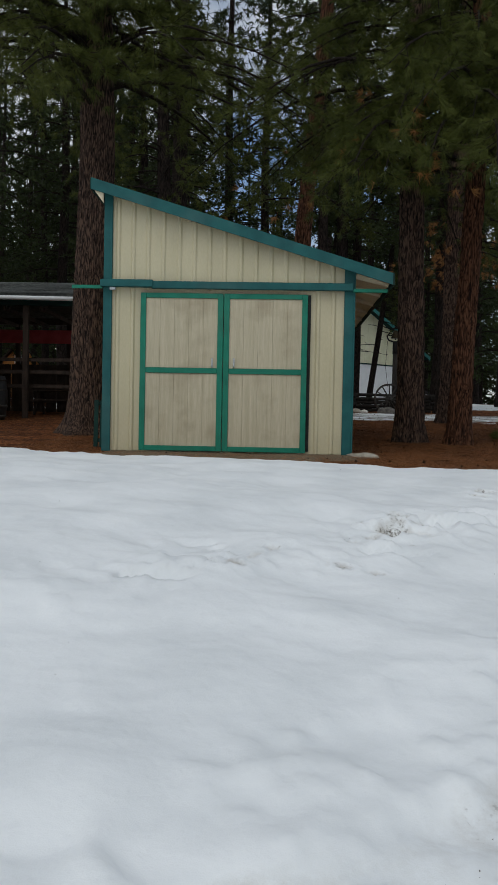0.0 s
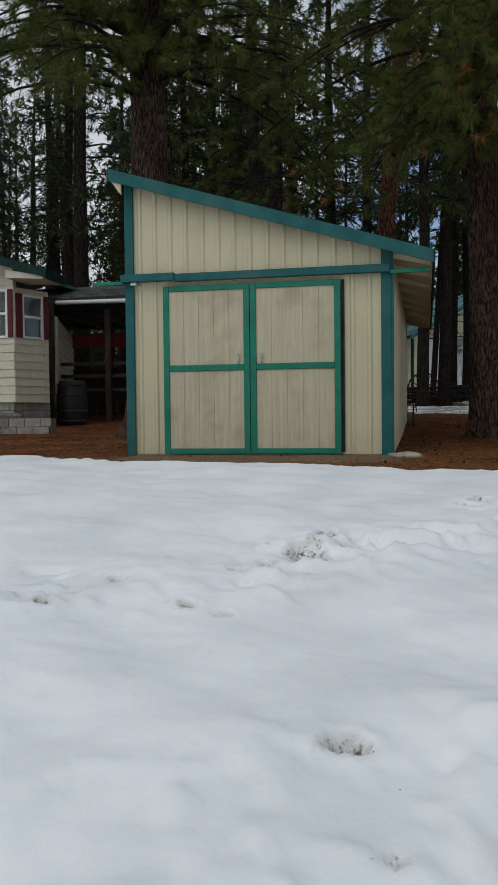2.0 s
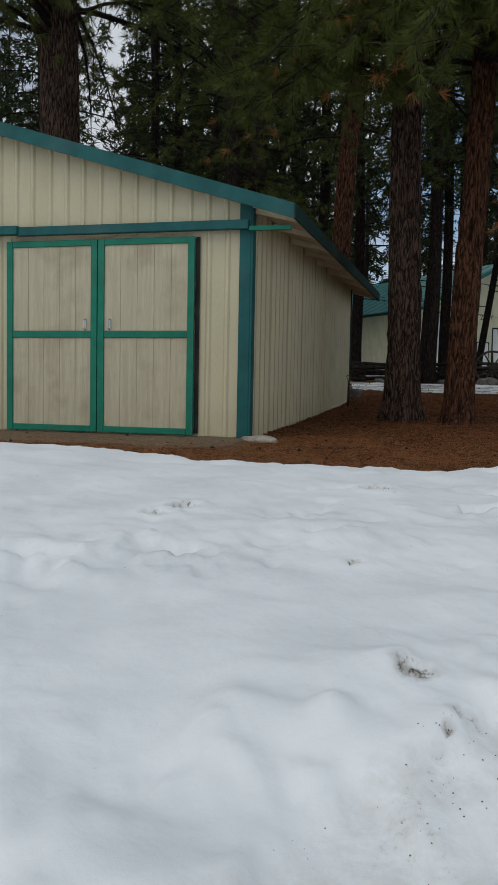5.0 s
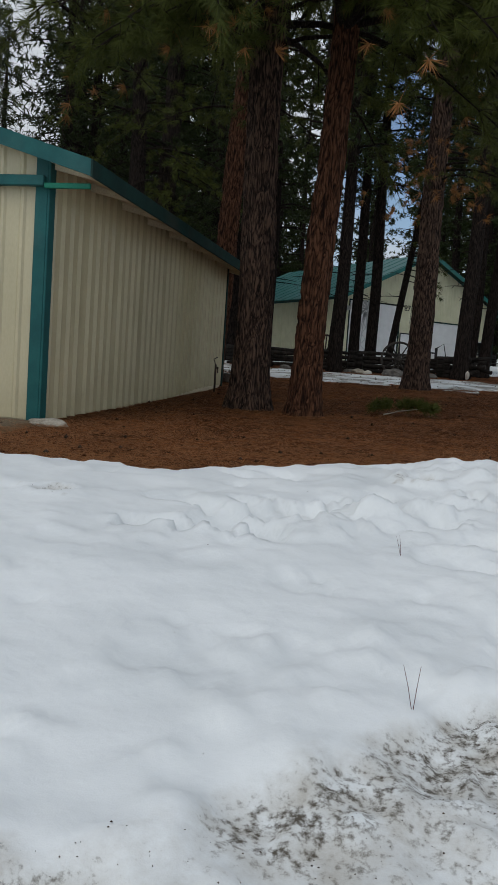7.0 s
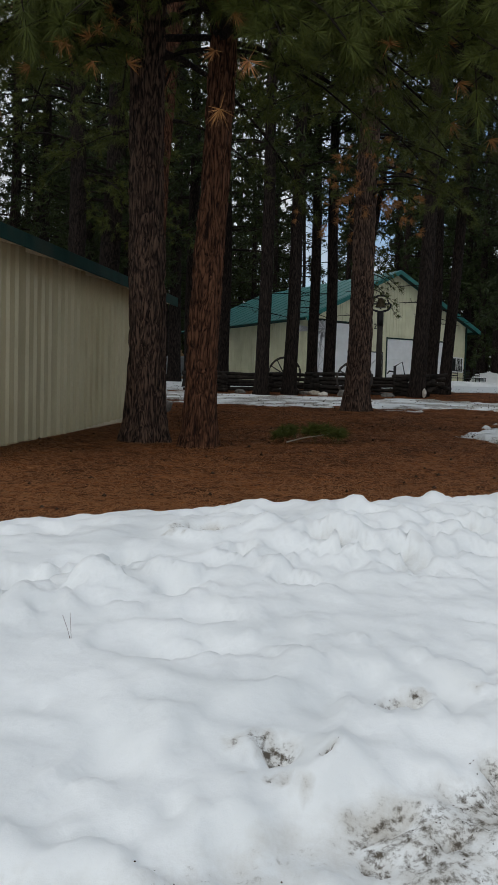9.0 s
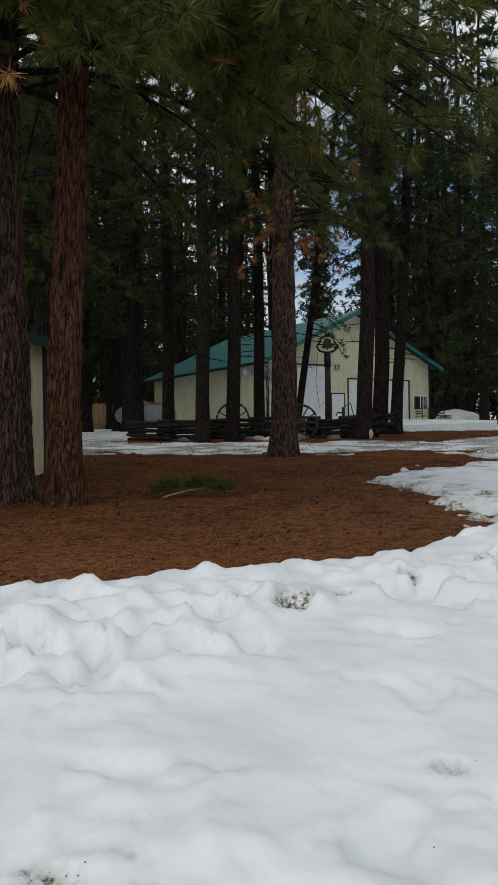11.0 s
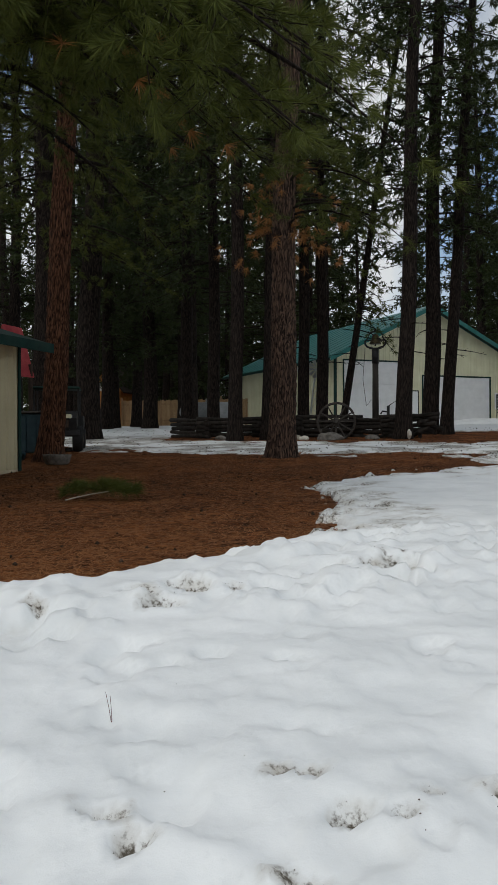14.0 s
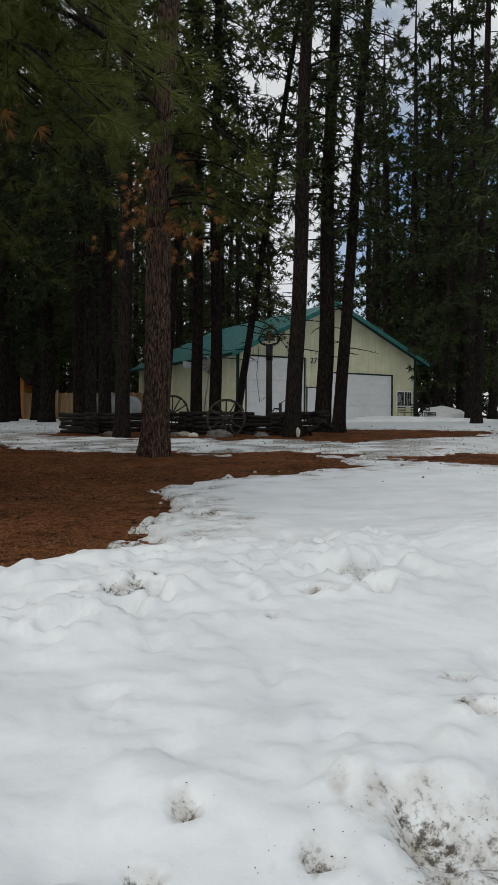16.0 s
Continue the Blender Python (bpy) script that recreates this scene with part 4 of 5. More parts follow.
part("soffit", prism([(LEFT - 0.01, shed_roof(LEFT) - 0.3), (EAVE_L + 0.02, shed_roof(EAVE_L) - 0.155), (EAVE_L + 0.02, shed_roof(EAVE_L) - 0.06), (LEFT - 0.01, shed_roof(LEFT) - 0.06)], GABLE + 0.032, GABLE + 0.07), SOFFIT, shed)
for i in range(5):
    x = -2.1 + i * 0.85
    part("outlooker", prism([(x, shed_roof(x) - 0.14), (x + 0.04, shed_roof(x + 0.04) - 0.14), (x + 0.04, shed_roof(x + 0.04) - 0.052), (x, shed_roof(x) - 0.052)], GABLE + 0.03, FRONT - 0.03), SOFFIT, shed)
# corner trims
for x0, x1 in ((LEFT - 0.03, LEFT + 0.1), (RIGHT - 0.115, RIGHT + 0.025)):
    part("corner_trim", box(x0, FRONT - 0.045, 0.03, x1, FRONT + 0.0, top((x0 + x1) / 2) - 0.01, 0.006), TEAL, shed, "teal corner trim")
part("corner_trim", box(RIGHT + 0.024, FRONT - 0.043, 0.03, RIGHT + 0.05, FRONT + 0.10, top(RIGHT) - 0.02, 0.005), TEAL, shed)
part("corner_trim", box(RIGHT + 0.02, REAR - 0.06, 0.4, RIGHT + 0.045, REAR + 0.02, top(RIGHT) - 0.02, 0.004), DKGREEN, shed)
# sliding-door track, its cover and the rails that stick out past the corners
part("track_cover", box(-1.78, FRONT - 0.13, 2.51, 1.26, FRONT - 0.05, 2.62, 0.008), TEAL, shed, "teal track cover")
part("track_cover", box(-2.56, FRONT - 0.16, 2.525, -1.76, FRONT - 0.052, 2.635, 0.008), TEAL, shed, "teal track cover")
part("track_rail", box(-3.0, FRONT - 0.11, 2.5, -2.53, FRONT - 0.07, 2.55, 0.004), GREEN, shed, "green track rail")
part("track_rail", box(1.26, FRONT - 0.11, 2.49, 1.77, FRONT - 0.07, 2.545, 0.004), GREEN, shed, "green track rail")
part("track_bracket", box(-2.42, FRONT - 0.12, 2.48, -2.33, FRONT - 0.06, 2.524, 0.004), STEEL, shed)


def sliding_door(x0, x1, handle_right):
    z0, z1, y = 0.06, 2.45, FRONT - 0.05
    door = part("sliding_door", box(x0 + 0.02, y, z0 + 0.02, x1 - 0.02, y + 0.02, z1 - 0.02), PLYWOOD, shed, "weathered cream plywood sliding door with green frame")
    n = 5
    w = (x1 - x0 - 0.16) / n
    for i in range(n):
        for lo, hi in ((z0 + 0.075, 1.235), (1.325, z1 - 0.075)):
            part("plank", box(x0 + 0.08 + i * w + 0.0015, y - 0.006, lo, x0 + 0.08 + (i + 1) * w - 0.0015, y - 0.001, hi, 0.002), PLYWOOD, door)
    for a, b in ((x0, x0 + 0.085), (x1 - 0.085, x1)):
        part("stile", box(a, y - 0.028, z0, b, y - 0.0015, z1, 0.004), GREEN, door)
    for a, b in ((z0, z0 + 0.075), (1.24, 1.32), (z1 - 0.075, z1)):
        part("rail", box(x0 + 0.086, y - 0.026, a, x1 - 0.086, y - 0.0015, b, 0.004), GREEN, door)
    hx = x1 - 0.16 if handle_right else x0 + 0.16
    bm = tube([(hx, y - 0.014, 1.34), (hx, y - 0.055, 1.355), (hx, y - 0.055, 1.455), (hx, y - 0.014, 1.47)], 0.009, 6)
    part("handle", bm, STEEL, door, "grey metal pull handle")
    part("handle_plate", box(hx - 0.013, y - 0.016, 1.335, hx + 0.013, y - 0.0125, 1.475, 0.001), STEEL, door)
    return door


sliding_door(-1.95, -0.69, True)
sliding_door(-0.68, 0.585, False)
part("door_gap", box(0.587, FRONT - 0.012, 0.08, 0.635, FRONT - 0.028, 2.45), CURTAIN, shed)
# stub pipe with a tap by the rear corner
tap = tagged(empty("standpipe", pose(1.45, 19.7, on_land(1.45, 19.7))), "rusty standpipe with a tap beside the shed wall", "standpipe")
part("pipe", tube([(0, 0, -0.05), (0, 0, 0.52)], 0.02, 8), IRON, tap)
part("spout", tube([(0, 0, 0.45), (0.06, -0.08, 0.46), (0.07, -0.1, 0.36)], 0.016, 8), IRON, tap)
part("lever", tube([(0, 0, 0.5), (-0.05, 0.03, 0.62), (0.03, 0.0, 0.66)], 0.01, 6), IRON, tap)
slab = part("stepping_stone", rock((0.24, 0.13, 0.06), 3), STONE)
slab.location = (1.46, 12.48, on_land(1.46, 12.48) + 0.01)
tagged(slab, "flat pale stone at the shed's front corner", "stone")
apron = raw("gravel_apron", *(lambda X, Y, q: (np.stack([X, Y, land(X, Y) + 0.016 + 0.008 * clumps(X, Y, 0.12, 9, 2) - 0.05 * (1 - ease(0, 0.25, np.minimum(Y - 11.2, (X + 2.6) * 1.0))) - 0.04 * ease(1.2, 1.6, X)], -1).reshape(-1, 3), q))(*grid(np.arange(-2.6, 1.6, 0.06), np.arange(11.2, 12.7, 0.06))), GRAVEL, smooth=True)
tagged(apron, "strip of tan gravel before the shed doors", "gravel", kind="structure")
# green slatted panel leaning beside the shed
panel = tagged(empty("slatted_panel", pose(-2.66, 13.4, on_land(-2.66, 13.4), -4, 0, 0)), "dark green slatted panel standing beside the shed", "panel")
for i in range(4):
    part("slat", box(-0.17 + i * 0.1, -0.01, 0.02, -0.10 + i * 0.1, 0.012, 0.78, 0.003), DKGREEN, panel)
for z in (0.1, 0.7):
    part("rail", box(-0.18, 0.0125, z, 0.22, 0.04, z + 0.06, 0.003), DKGREEN, panel)

# ---- the pale yellow garage with the green gable roof, among the far trees ----
garage = tagged(empty("garage", Matrix(((0.745, -0.667, 0, 0.965), (0.667, 0.745, 0, 48.17), (0, 0, 1, 1.35), (0, 0, 0, 1)))), "pale yellow metal garage with a green gable roof", "garage")
W, DEEP, EH, PK = 11.13, 13.65, 3.8, 2.65


def gable(u):
    return EH + PK * (1 - abs(u - W / 2) / (W / 2))


def plain(u):
    return EH


def hole_wall(parent, spans):
    for a, b, lo, hi in spans:
        sheets(parent, a, b, (lambda u, q=lo: q), hi if callable(hi) else (lambda u, q=hi: q), YELLOW, pose(0, 0, 0))


gw = part("wall", prism([(0.05, 0), (W - 0.05, 0), (W - 0.05, gable(W) - 0.05), (W / 2, gable(W / 2) - 0.08), (0.05, gable(0) - 0.05)], 0.05, 0.2), YELLOW, garage)
D1, D2 = (0.5, 3.86, 0.35, 3.53), (5.2, 9.5, 0.35, 2.86)
hole_wall(gw, [(0, D1[0], 0, gable), (D1[1], D2[0], 0, gable), (D2[1], W, 0, gable)])
hole_wall(gw, [(*D1[:2], D1[3], gable), (*D2[:2], D2[3], gable)])
gs = part("wall", box(0.01, 0.2, 0, 0.2, DEEP, EH), YELLOW, garage)
for i in range(14):
    a = DEEP * i / 14
    ob = part("metal_sheet", ribbed(a, a + DEEP / 14, lambda u: 0, lambda u: EH), YELLOW, gs)
    ob.matrix_local = pose(0, DEEP, 0, 0, 0, -90) @ pose(0, 0, 0)
part("wall", box(W - 0.2, 0.2, 0, W - 0.01, DEEP, EH), YELLOW, garage)
part("wall", prism([(0.05, 0), (W - 0.05, 0), (W - 0.05, gable(W) - 0.05), (W / 2, gable(W / 2) - 0.08), (0.05, gable(0) - 0.05)], DEEP - 0.2, DEEP - 0.01), YELLOW, garage)
SL = PK / (W / 2)
for sgn, edge in ((-1, -0.55), (1, W + 0.55)):
    c = W / 2
    zc, ze = EH + PK + 0.05, EH + PK + 0.05 - SL * (W / 2 + 0.55)
    r = part("roof", prism([(c, zc), (edge, ze), (edge, ze + 0.05), (c, zc + 0.05)], -0.55, DEEP + 0.4), ROOFGREEN, garage, "green standing-seam metal roof")
    for i in range(16):
        y = -0.4 + i * 0.9
        part("roof_rib", prism([(c + sgn * 0.1, zc + 0.05 - SL * 0.1), (edge, ze + 0.05), (edge, ze + 0.075), (c + sgn * 0.1, zc + 0.075 - SL * 0.1)], y, y + 0.04), ROOFGREEN, r)
    part("fascia", prism([(c, zc + 0.055), (edge, ze + 0.055), (edge, ze - 0.17), (c, zc - 0.17)], -0.58, -0.551), ROOFGREEN, garage, "green gable fascia")
    part("soffit", prism([(c, zc - 0.035), (edge, ze - 0.035), (edge, ze - 0.004), (c, zc - 0.004)], -0.545, -0.04), DKGREEN, garage)
    part("gutter", box(min(edge, edge + sgn * 0.1), -0.5, ze - 0.13, max(edge, edge + sgn * 0.1), DEEP + 0.3, ze - 0.005, 0.01), DKGREEN, garage)
for x0, x1 in ((-0.03, 0.09), (W - 0.09, W + 0.03)):
    part("corner_trim", box(x0, -0.035, 0, x1, 0.09, EH + 0.05, 0.004), DKGREEN, garage)


def overhead_door(u0, u1, z0, z1, rows):
    d = part("garage_door", box(u0, 0.012, z0 - 0.3, u1, 0.045, z1), WHITE, garage, "closed white sectional garage door")
    h = (z1 - z0 + 0.3) / rows
    for i in range(rows):
        part("door_panel", box(u0 + 0.03, -0.012, z0 - 0.3 + i * h + 0.01, u1 - 0.03, 0.011, z0 - 0.3 + (i + 1) * h - 0.01, 0.006), WHITE, d)
        for k in range(3):
            zz = z0 - 0.3 + (i + 0.25 + 0.25 * k) * h
            part("door_ridge", box(u0 + 0.06, -0.017, zz, u1 - 0.06, -0.0125, zz + 0.02, 0.001), WHITE, d)
    for a, b in ((u0 - 0.07, u0), (u1, u1 + 0.07)):
        part("door_trim", box(a, -0.045, 0, b, 0.04, z1 + 0.07, 0.004), DKGREEN, d)
    part("door_trim", box(u0, -0.045, z1, u1, 0.04, z1 + 0.07, 0.004), DKGREEN, d)


overhead_door(*D1[:2], D1[2], D1[3], 6)
overhead_door(*D2[:2], D2[2], D2[3], 5)
md = part("side_door", box(4.06, -0.05, 0.0, 4.86, -0.024, 2.05, 0.006), WHITE, garage, "white entry door with a black frame")
part("door_frame", box(4.0, -0.046, 0, 4.059, -0.023, 2.11), BLACK, md)
part("door_frame", box(4.861, -0.046, 0, 4.92, -0.023, 2.11), BLACK, md)
part("door_frame", box(4.06, -0.046, 2.051, 4.86, -0.023, 2.11), BLACK, md)
WU, WZ = 9.8, 1.2
win = part("window", box(WU + 0.05, -0.04, WZ + 0.05, WU + 1.05, -0.024, WZ + 0.82), CURTAIN, garage, "small white sliding window")
for a, b, c, d in ((0, 0, 1.1, 0.06), (0, 0.81, 1.1, 0.87), (0, 0.061, 0.06, 0.809), (1.04, 0.061, 1.1, 0.809), (0.52, 0.061, 0.57, 0.809)):
    part("window_frame", box(WU + a, -0.075, WZ + b, WU + c, -0.041, WZ + d, 0.004), WHITE, win)
for a in (0.063, 0.573):
    part("pane", box(WU + a, -0.055, WZ + 0.065, WU + a + 0.455, -0.05, WZ + 0.805), GLASS, win).visible_shadow = False
for k in range(3):
    part("muntin", box(WU + 0.67 + k * 0.11, -0.062, WZ + 0.065, WU + 0.685 + k * 0.11, -0.056, WZ + 0.805), WHITE, win)
part("muntin", box(WU + 0.573, -0.064, WZ + 0.43, WU + 1.035, -0.0625, WZ + 0.445), WHITE, win)
number = bpy.data.curves.new("house_number", "FONT")
number.body, number.size, number.extrude, number.align_x = "27", 0.42, 0.012, "CENTER"
number.materials.append(BLACK)
tn = new("house_number", number)
tn.parent = garage
tn.matrix_local = pose(4.42, -0.04, 3.33, 90, 0, 0)
tn["label"] = "black number plate figures"
# black metal bench and chairs by the garage window
for u in (9.7, 10.6, 11.4):
    p = garage.matrix_world @ Vector((u, -0.9, 0))
    ch = tagged(empty("metal_chair", Matrix.Translation((p.x, p.y, on_land(p.x, p.y) + 0.02)) @ Matrix.Rotation(radians(44), 4, "Z")), "black metal garden chair by the garage wall", "chair", "garden chairs")
    for a in (-0.25, 0.25):
        for b in (-0.25, 0.25):
            part("leg", tube([(a, b, 0), (a, b, 0.45 if b < 0 else 0.95)], 0.018, 6), BLACK, ch)
    part("seat", box(-0.27, -0.27, 0.43, 0.27, 0.27, 0.46, 0.005), BLACK, ch)
    for k in range(3):
        part("back_slat", box(-0.24, 0.24, 0.56 + k * 0.14, 0.24, 0.26, 0.62 + k * 0.14, 0.003), BLACK, ch)
for u, v, s, sd in ((12.6, -0.6, (1.5, 1.1, 0.75), 4), (9.5, -2.6, (5.5, 0.9, 0.28), 9)):
    p = garage.matrix_world @ Vector((u, v, 0))
    heap = part("snow_mound", rock(s, sd), SNOW)
    heap.matrix_world = Matrix.Translation((p.x, p.y, on_land(p.x, p.y))) @ Matrix.Rotation(radians(30), 4, "Z")
    for f in heap.data.polygons:
        f.use_smooth = True
    tagged(heap, "heap of shovelled snow by the garage", "snow heap")

# ---- stacked-rail fence, wagon wheels, bell, windmill ----
pick = random.Random(9)
fence = tagged(empty("rail_fence", pose(0, 0, 0)), "zigzag fence of stacked dark weathered rails", "fence")
corners = [(-1.6, 34.6), (-0.2, 33.7), (1.5, 34.5), (3.0, 33.75), (4.8, 34.5), (6.0, 33.8), (7.0, 34.5)]
for i, ((ax, ay), (bx, by)) in enumerate(zip(corners, corners[1:])):
    for k in range(5):
        z0 = 0.06 + k * 0.135 + (0.06 if i % 2 else 0)
        d = Vector((bx - ax, by - ay, 0)).normalized() * 0.28
        j = lambda: pick.uniform(-0.05, 0.05)
        pa = Vector((ax + j(), ay + j(), on_land(ax, ay) + z0 + j() * 0.5)) - d
        pb = Vector((bx + j(), by + j(), on_land(bx, by) + z0 + j() * 0.5)) + d
        mid = (pa + pb) / 2 + Vector((0, 0, j()))
        part("rail", tube([pa, mid, pb], [pick.uniform(0.055, 0.085), pick.uniform(0.06, 0.085), pick.uniform(0.05, 0.075)], 7), LOGWOOD, fence)
for k in range(7):
    a = pick.uniform(0, 3.14)
    x, y = 7.15 + pick.uniform(-0.25, 0.25), 34.2 + pick.uniform(-0.2, 0.2)
    lg = part("firewood_log", tube([(-0.3, 0, 0), (0.3, 0, 0.05)], [0.07, 0.06], 8), LOGWOOD)
    lg.matrix_world = pose(x, y, on_land(x, y) + 0.08 + 0.1 * k, 0, pick.uniform(-30, 30), math.degrees(a))
    tagged(lg, "short dark log heaped at the fence end", "log", "heaped logs")


def wagon_wheel(x, y, r, turn, tilt):
    z = on_land(x, y) + r - 0.05
    w = tagged(empty("wagon_wheel", pose(x, y, z, tilt, 0, turn)), "old grey wooden wagon wheel leaning on the rail fence", "wagon wheel", "wagon wheels")
    ring = [(r * math.cos(k * math.tau / 40), 0, r * math.sin(k * math.tau / 40)) for k in range(41)]
    inner = [(p[0] * 0.955, 0, p[2] * 0.955) for p in ring]
    part("rim", tube(inner, 0.033, 6, cap=False), GREYWOOD, w)
    part("iron_tyre", tube(ring, 0.017, 6, cap=False), IRON, w)
    for k in range(12):
        a = k * math.tau / 12
        part("spoke", tube([(0.06 * math.cos(a), 0, 0.06 * math.sin(a)), (r * 0.94 * math.cos(a), 0, r * 0.94 * math.sin(a))], [0.028, 0.02], 6), GREYWOOD, w)
    part("hub", tube([(0, -0.14, 0), (0, -0.06, 0), (0, 0.06, 0), (0, 0.12, 0)], [0.07, 0.1, 0.1, 0.075], 12), GREYWOOD, w)
    return w


wagon_wheel(4.5, 33.0, 0.6, 6, -8)
wagon_wheel(1.6, 36.4, 0.66, -10, -5)
bell = tagged(empty("yard_bell", pose(5.13, 36.3, on_land(5.13, 36.3))), "bronze yard bell in an iron yoke on a wooden post", "bell")
part("post", tube([(0, 0, -0.1), (0, 0, 2.95)], [0.12, 0.1], 10), GREYWOOD, bell)
part("post_cap", tube([(0, 0, 2.45), (0, 0, 2.965)], 0.12, 10), BLACK, bell)
body = part("bell_body", lathe([(0.2, 0.0), (0.205, 0.02), (0.175, 0.07), (0.135, 0.16), (0.12, 0.26), (0.1, 0.31), (0.04, 0.345), (0.005, 0.35)], 20), BRONZE, bell, "dark bronze bell")
body.location = (0, 0, 3.13)
for q in (-1, 1):
    arm = [(0.1, 2.99), (0.27, 3.03), (0.35, 3.13), (0.36, 3.24), (0.29, 3.3), (0.25, 3.37), (0.22, 3.48), (0.13, 3.55), (0.02, 3.56)]
    part("yoke_arm", tube([(q * a, 0, b) for a, b in arm], 0.036, 8), BLACK, bell, "black iron yoke")
part("yoke_knob", tube([(0, 0, 3.53), (0, 0, 3.58), (0, 0, 3.63), (0, 0, 3.66)], [0.03, 0.055, 0.05, 0.015], 10), BLACK, bell)
part("crossbar", tube([(-0.36, 0, 3.26), (0.36, 0, 3.26)], 0.026, 8), BLACK, bell)
part("sill_plate", box(-0.2, -0.09, 2.96, 0.2, 0.09, 3.0, 0.006), BLACK, bell)
part("clapper", tube([(0, 0, 3.3), (0, 0, 3.12), (0, 0, 3.06)], [0.012, 0.014, 0.04], 8), IRON, bell)
part("pull_rope", tube([(-0.35, -0.05, 3.0), (-0.42, -0.08, 1.9), (-0.3, -0.1, 1.0), (-0.12, -0.12, 1.2)], 0.009, 5), GREYWOOD, bell)
mill = tagged(empty("garden_windmill", pose(3.05, 36.25, on_land(3.05, 36.25), 0, 0, 20)), "small white metal ornamental windmill tower", "windmill")
for a, b in ((-1, -1), (1, -1), (1, 1), (-1, 1)):
    part("tower_leg", tube([(a * 0.3, b * 0.3, 0), (a * 0.05, b * 0.05, 2.2)], 0.016, 5), STEEL, mill)
for k in range(5):
    z0, z1 = 0.1 + k * 0.42, 0.1 + (k + 1) * 0.42
    q0, q1 = 0.3 - 0.25 * z0 / 2.2, 0.3 - 0.25 * z1 / 2.2
    part("brace", tube([(-q0, -q0, z0), (q1, -q1, z1)], 0.011, 5), STEEL, mill)
    part("brace", tube([(q0, -q0, z0), (-q1, -q1, z1)], 0.011, 5), STEEL, mill)
part("hub", tube([(0, -0.14, 2.32), (0, 0.1, 2.32)], 0.05, 8), STEEL, mill)
for k in range(10):
    a = k * math.tau / 10
    bm = bmesh.new()
    q = [Vector((math.cos(a + s) * r, -0.14 + dy, 2.32 + math.sin(a + s) * r)) for s, r, dy in ((-0.15, 0.06, 0), (0.15, 0.06, 0.02), (0.24, 0.33, 0.05), (-0.2, 0.33, 0))]
    vs = [bm.verts.new(v) for v in q] + [bm.verts.new(v + Vector((0, 0.006, 0))) for v in q]
    for f in ((0, 1, 2, 3), (7, 6, 5, 4), (0, 4, 5, 1), (1, 5, 6, 2), (2, 6, 7, 3), (3, 7, 4, 0)):
        bm.faces.new([vs[i] for i in f])
    part("blade", bm, STEEL, mill)
part("tail_boom", tube([(0, 0.08, 2.32), (-0.55, 0.2, 2.32)], 0.014, 5), STEEL, mill)
part("vane", prism([(-0.95, 2.2), (-0.55, 2.24), (-0.55, 2.4), (-0.95, 2.46)], 0.19, 0.205), STEEL, mill)
pump = tagged(empty("hand_pump", pose(5.75, 35.2, on_land(5.75, 35.2))), "black cast-iron hand pump behind the fence", "pump")
part("column", tube([(0, 0, 0), (0, 0, 1.0)], 0.05, 8), BLACK, pump)
part("lever", tube([(0.02, 0, 1.0), (0.25, 0, 1.15), (0.35, 0, 0.7)], 0.018, 6), BLACK, pump)
part("spout", tube([(0, 0, 0.8), (-0.2, 0, 0.82), (-0.26, 0, 0.72)], 0.028, 6), BLACK, pump)
skull = part("cattle_skull", rock((0.07, 0.06, 0.14), 21), BONE)
skull.matrix_world = pose(6.78, 32.78, on_land(6.78, 32.78) + 0.16, 20, 8, 0)
tagged(skull, "bleached cattle skull at the foot of a pine", "skull")
for k, (x, y, sz, mt) in enumerate(((3.2, 33.0, 0.16, STONE), (3.5, 32.9, 0.12, BONE), (2.85, 33.1, 0.13, DKSTONE), (4.4, 32.7, 0.26, DKSTONE), (5.6, 33.1, 0.15, DKSTONE), (0.6, 33.2, 0.14, DKSTONE), (1.3, 33.0, 0.1, STONE))):
    r = part("rock", rock((sz * 1.4, sz, sz * 0.75), k * 3.3), mt)
    r.location = (x, y, on_land(x, y) + sz * 0.2)
    tagged(r, "rounded field stone before the rail fence", "rock", "field stones")

# propane tank
tank = tagged(empty("propane_tank", pose(-4.6, 45.3, on_land(-4.6, 45.3), 0, 0, 8)), "pale grey horizontal propane tank on blocks", "propane tank")
prof = [(0.05, -1.55), (0.3, -1.47), (0.46, -1.3), (0.5, -1.1), (0.5, 1.1), (0.46, 1.3), (0.3, 1.47), (0.05, 1.55)]
tb = part("shell", lathe(prof, 24), TANK, tank)
tb.matrix_local = pose(0, 0, 0.78, 0, 90, 0)
part("dome", tube([(0, 0, 1.2), (0, 0, 1.42), (0, 0, 1.46)], [0.2, 0.2, 0.12], 14), TANK, tank)
for a in (-0.9, 0.9):
    part("support_block", box(a - 0.12, -0.4, -0.05, a + 0.12, 0.4, 0.34, 0.01), CONCRETE, tank)

# cedar fence and a small orange-gabled shed at the back of the clearing
cedar = tagged(empty("board_fence", pose(-15.2, 56.5, on_land(-12, 56.5) - 0.1)), "weathered cedar board fence at the wood's edge", "fence")
for i in range(62):
    h = 1.75 + 0.03 * math.sin(i * 2.1)
    part("board", box(i * 0.15, 0, 0, i * 0.15 + 0.138, 0.022, h, 0.0), FENCEWOOD, cedar)
for i in range(5):
    part("post", box(i * 2.3, -0.1, -0.1, i * 2.3 + 0.1, -0.002, 1.95, 0.008), FENCEWOOD, cedar)
for z in (0.4, 1.45):
    part("rail", box(0, -0.045, z, 9.3, -0.003, z + 0.09), FENCEWOOD, cedar)
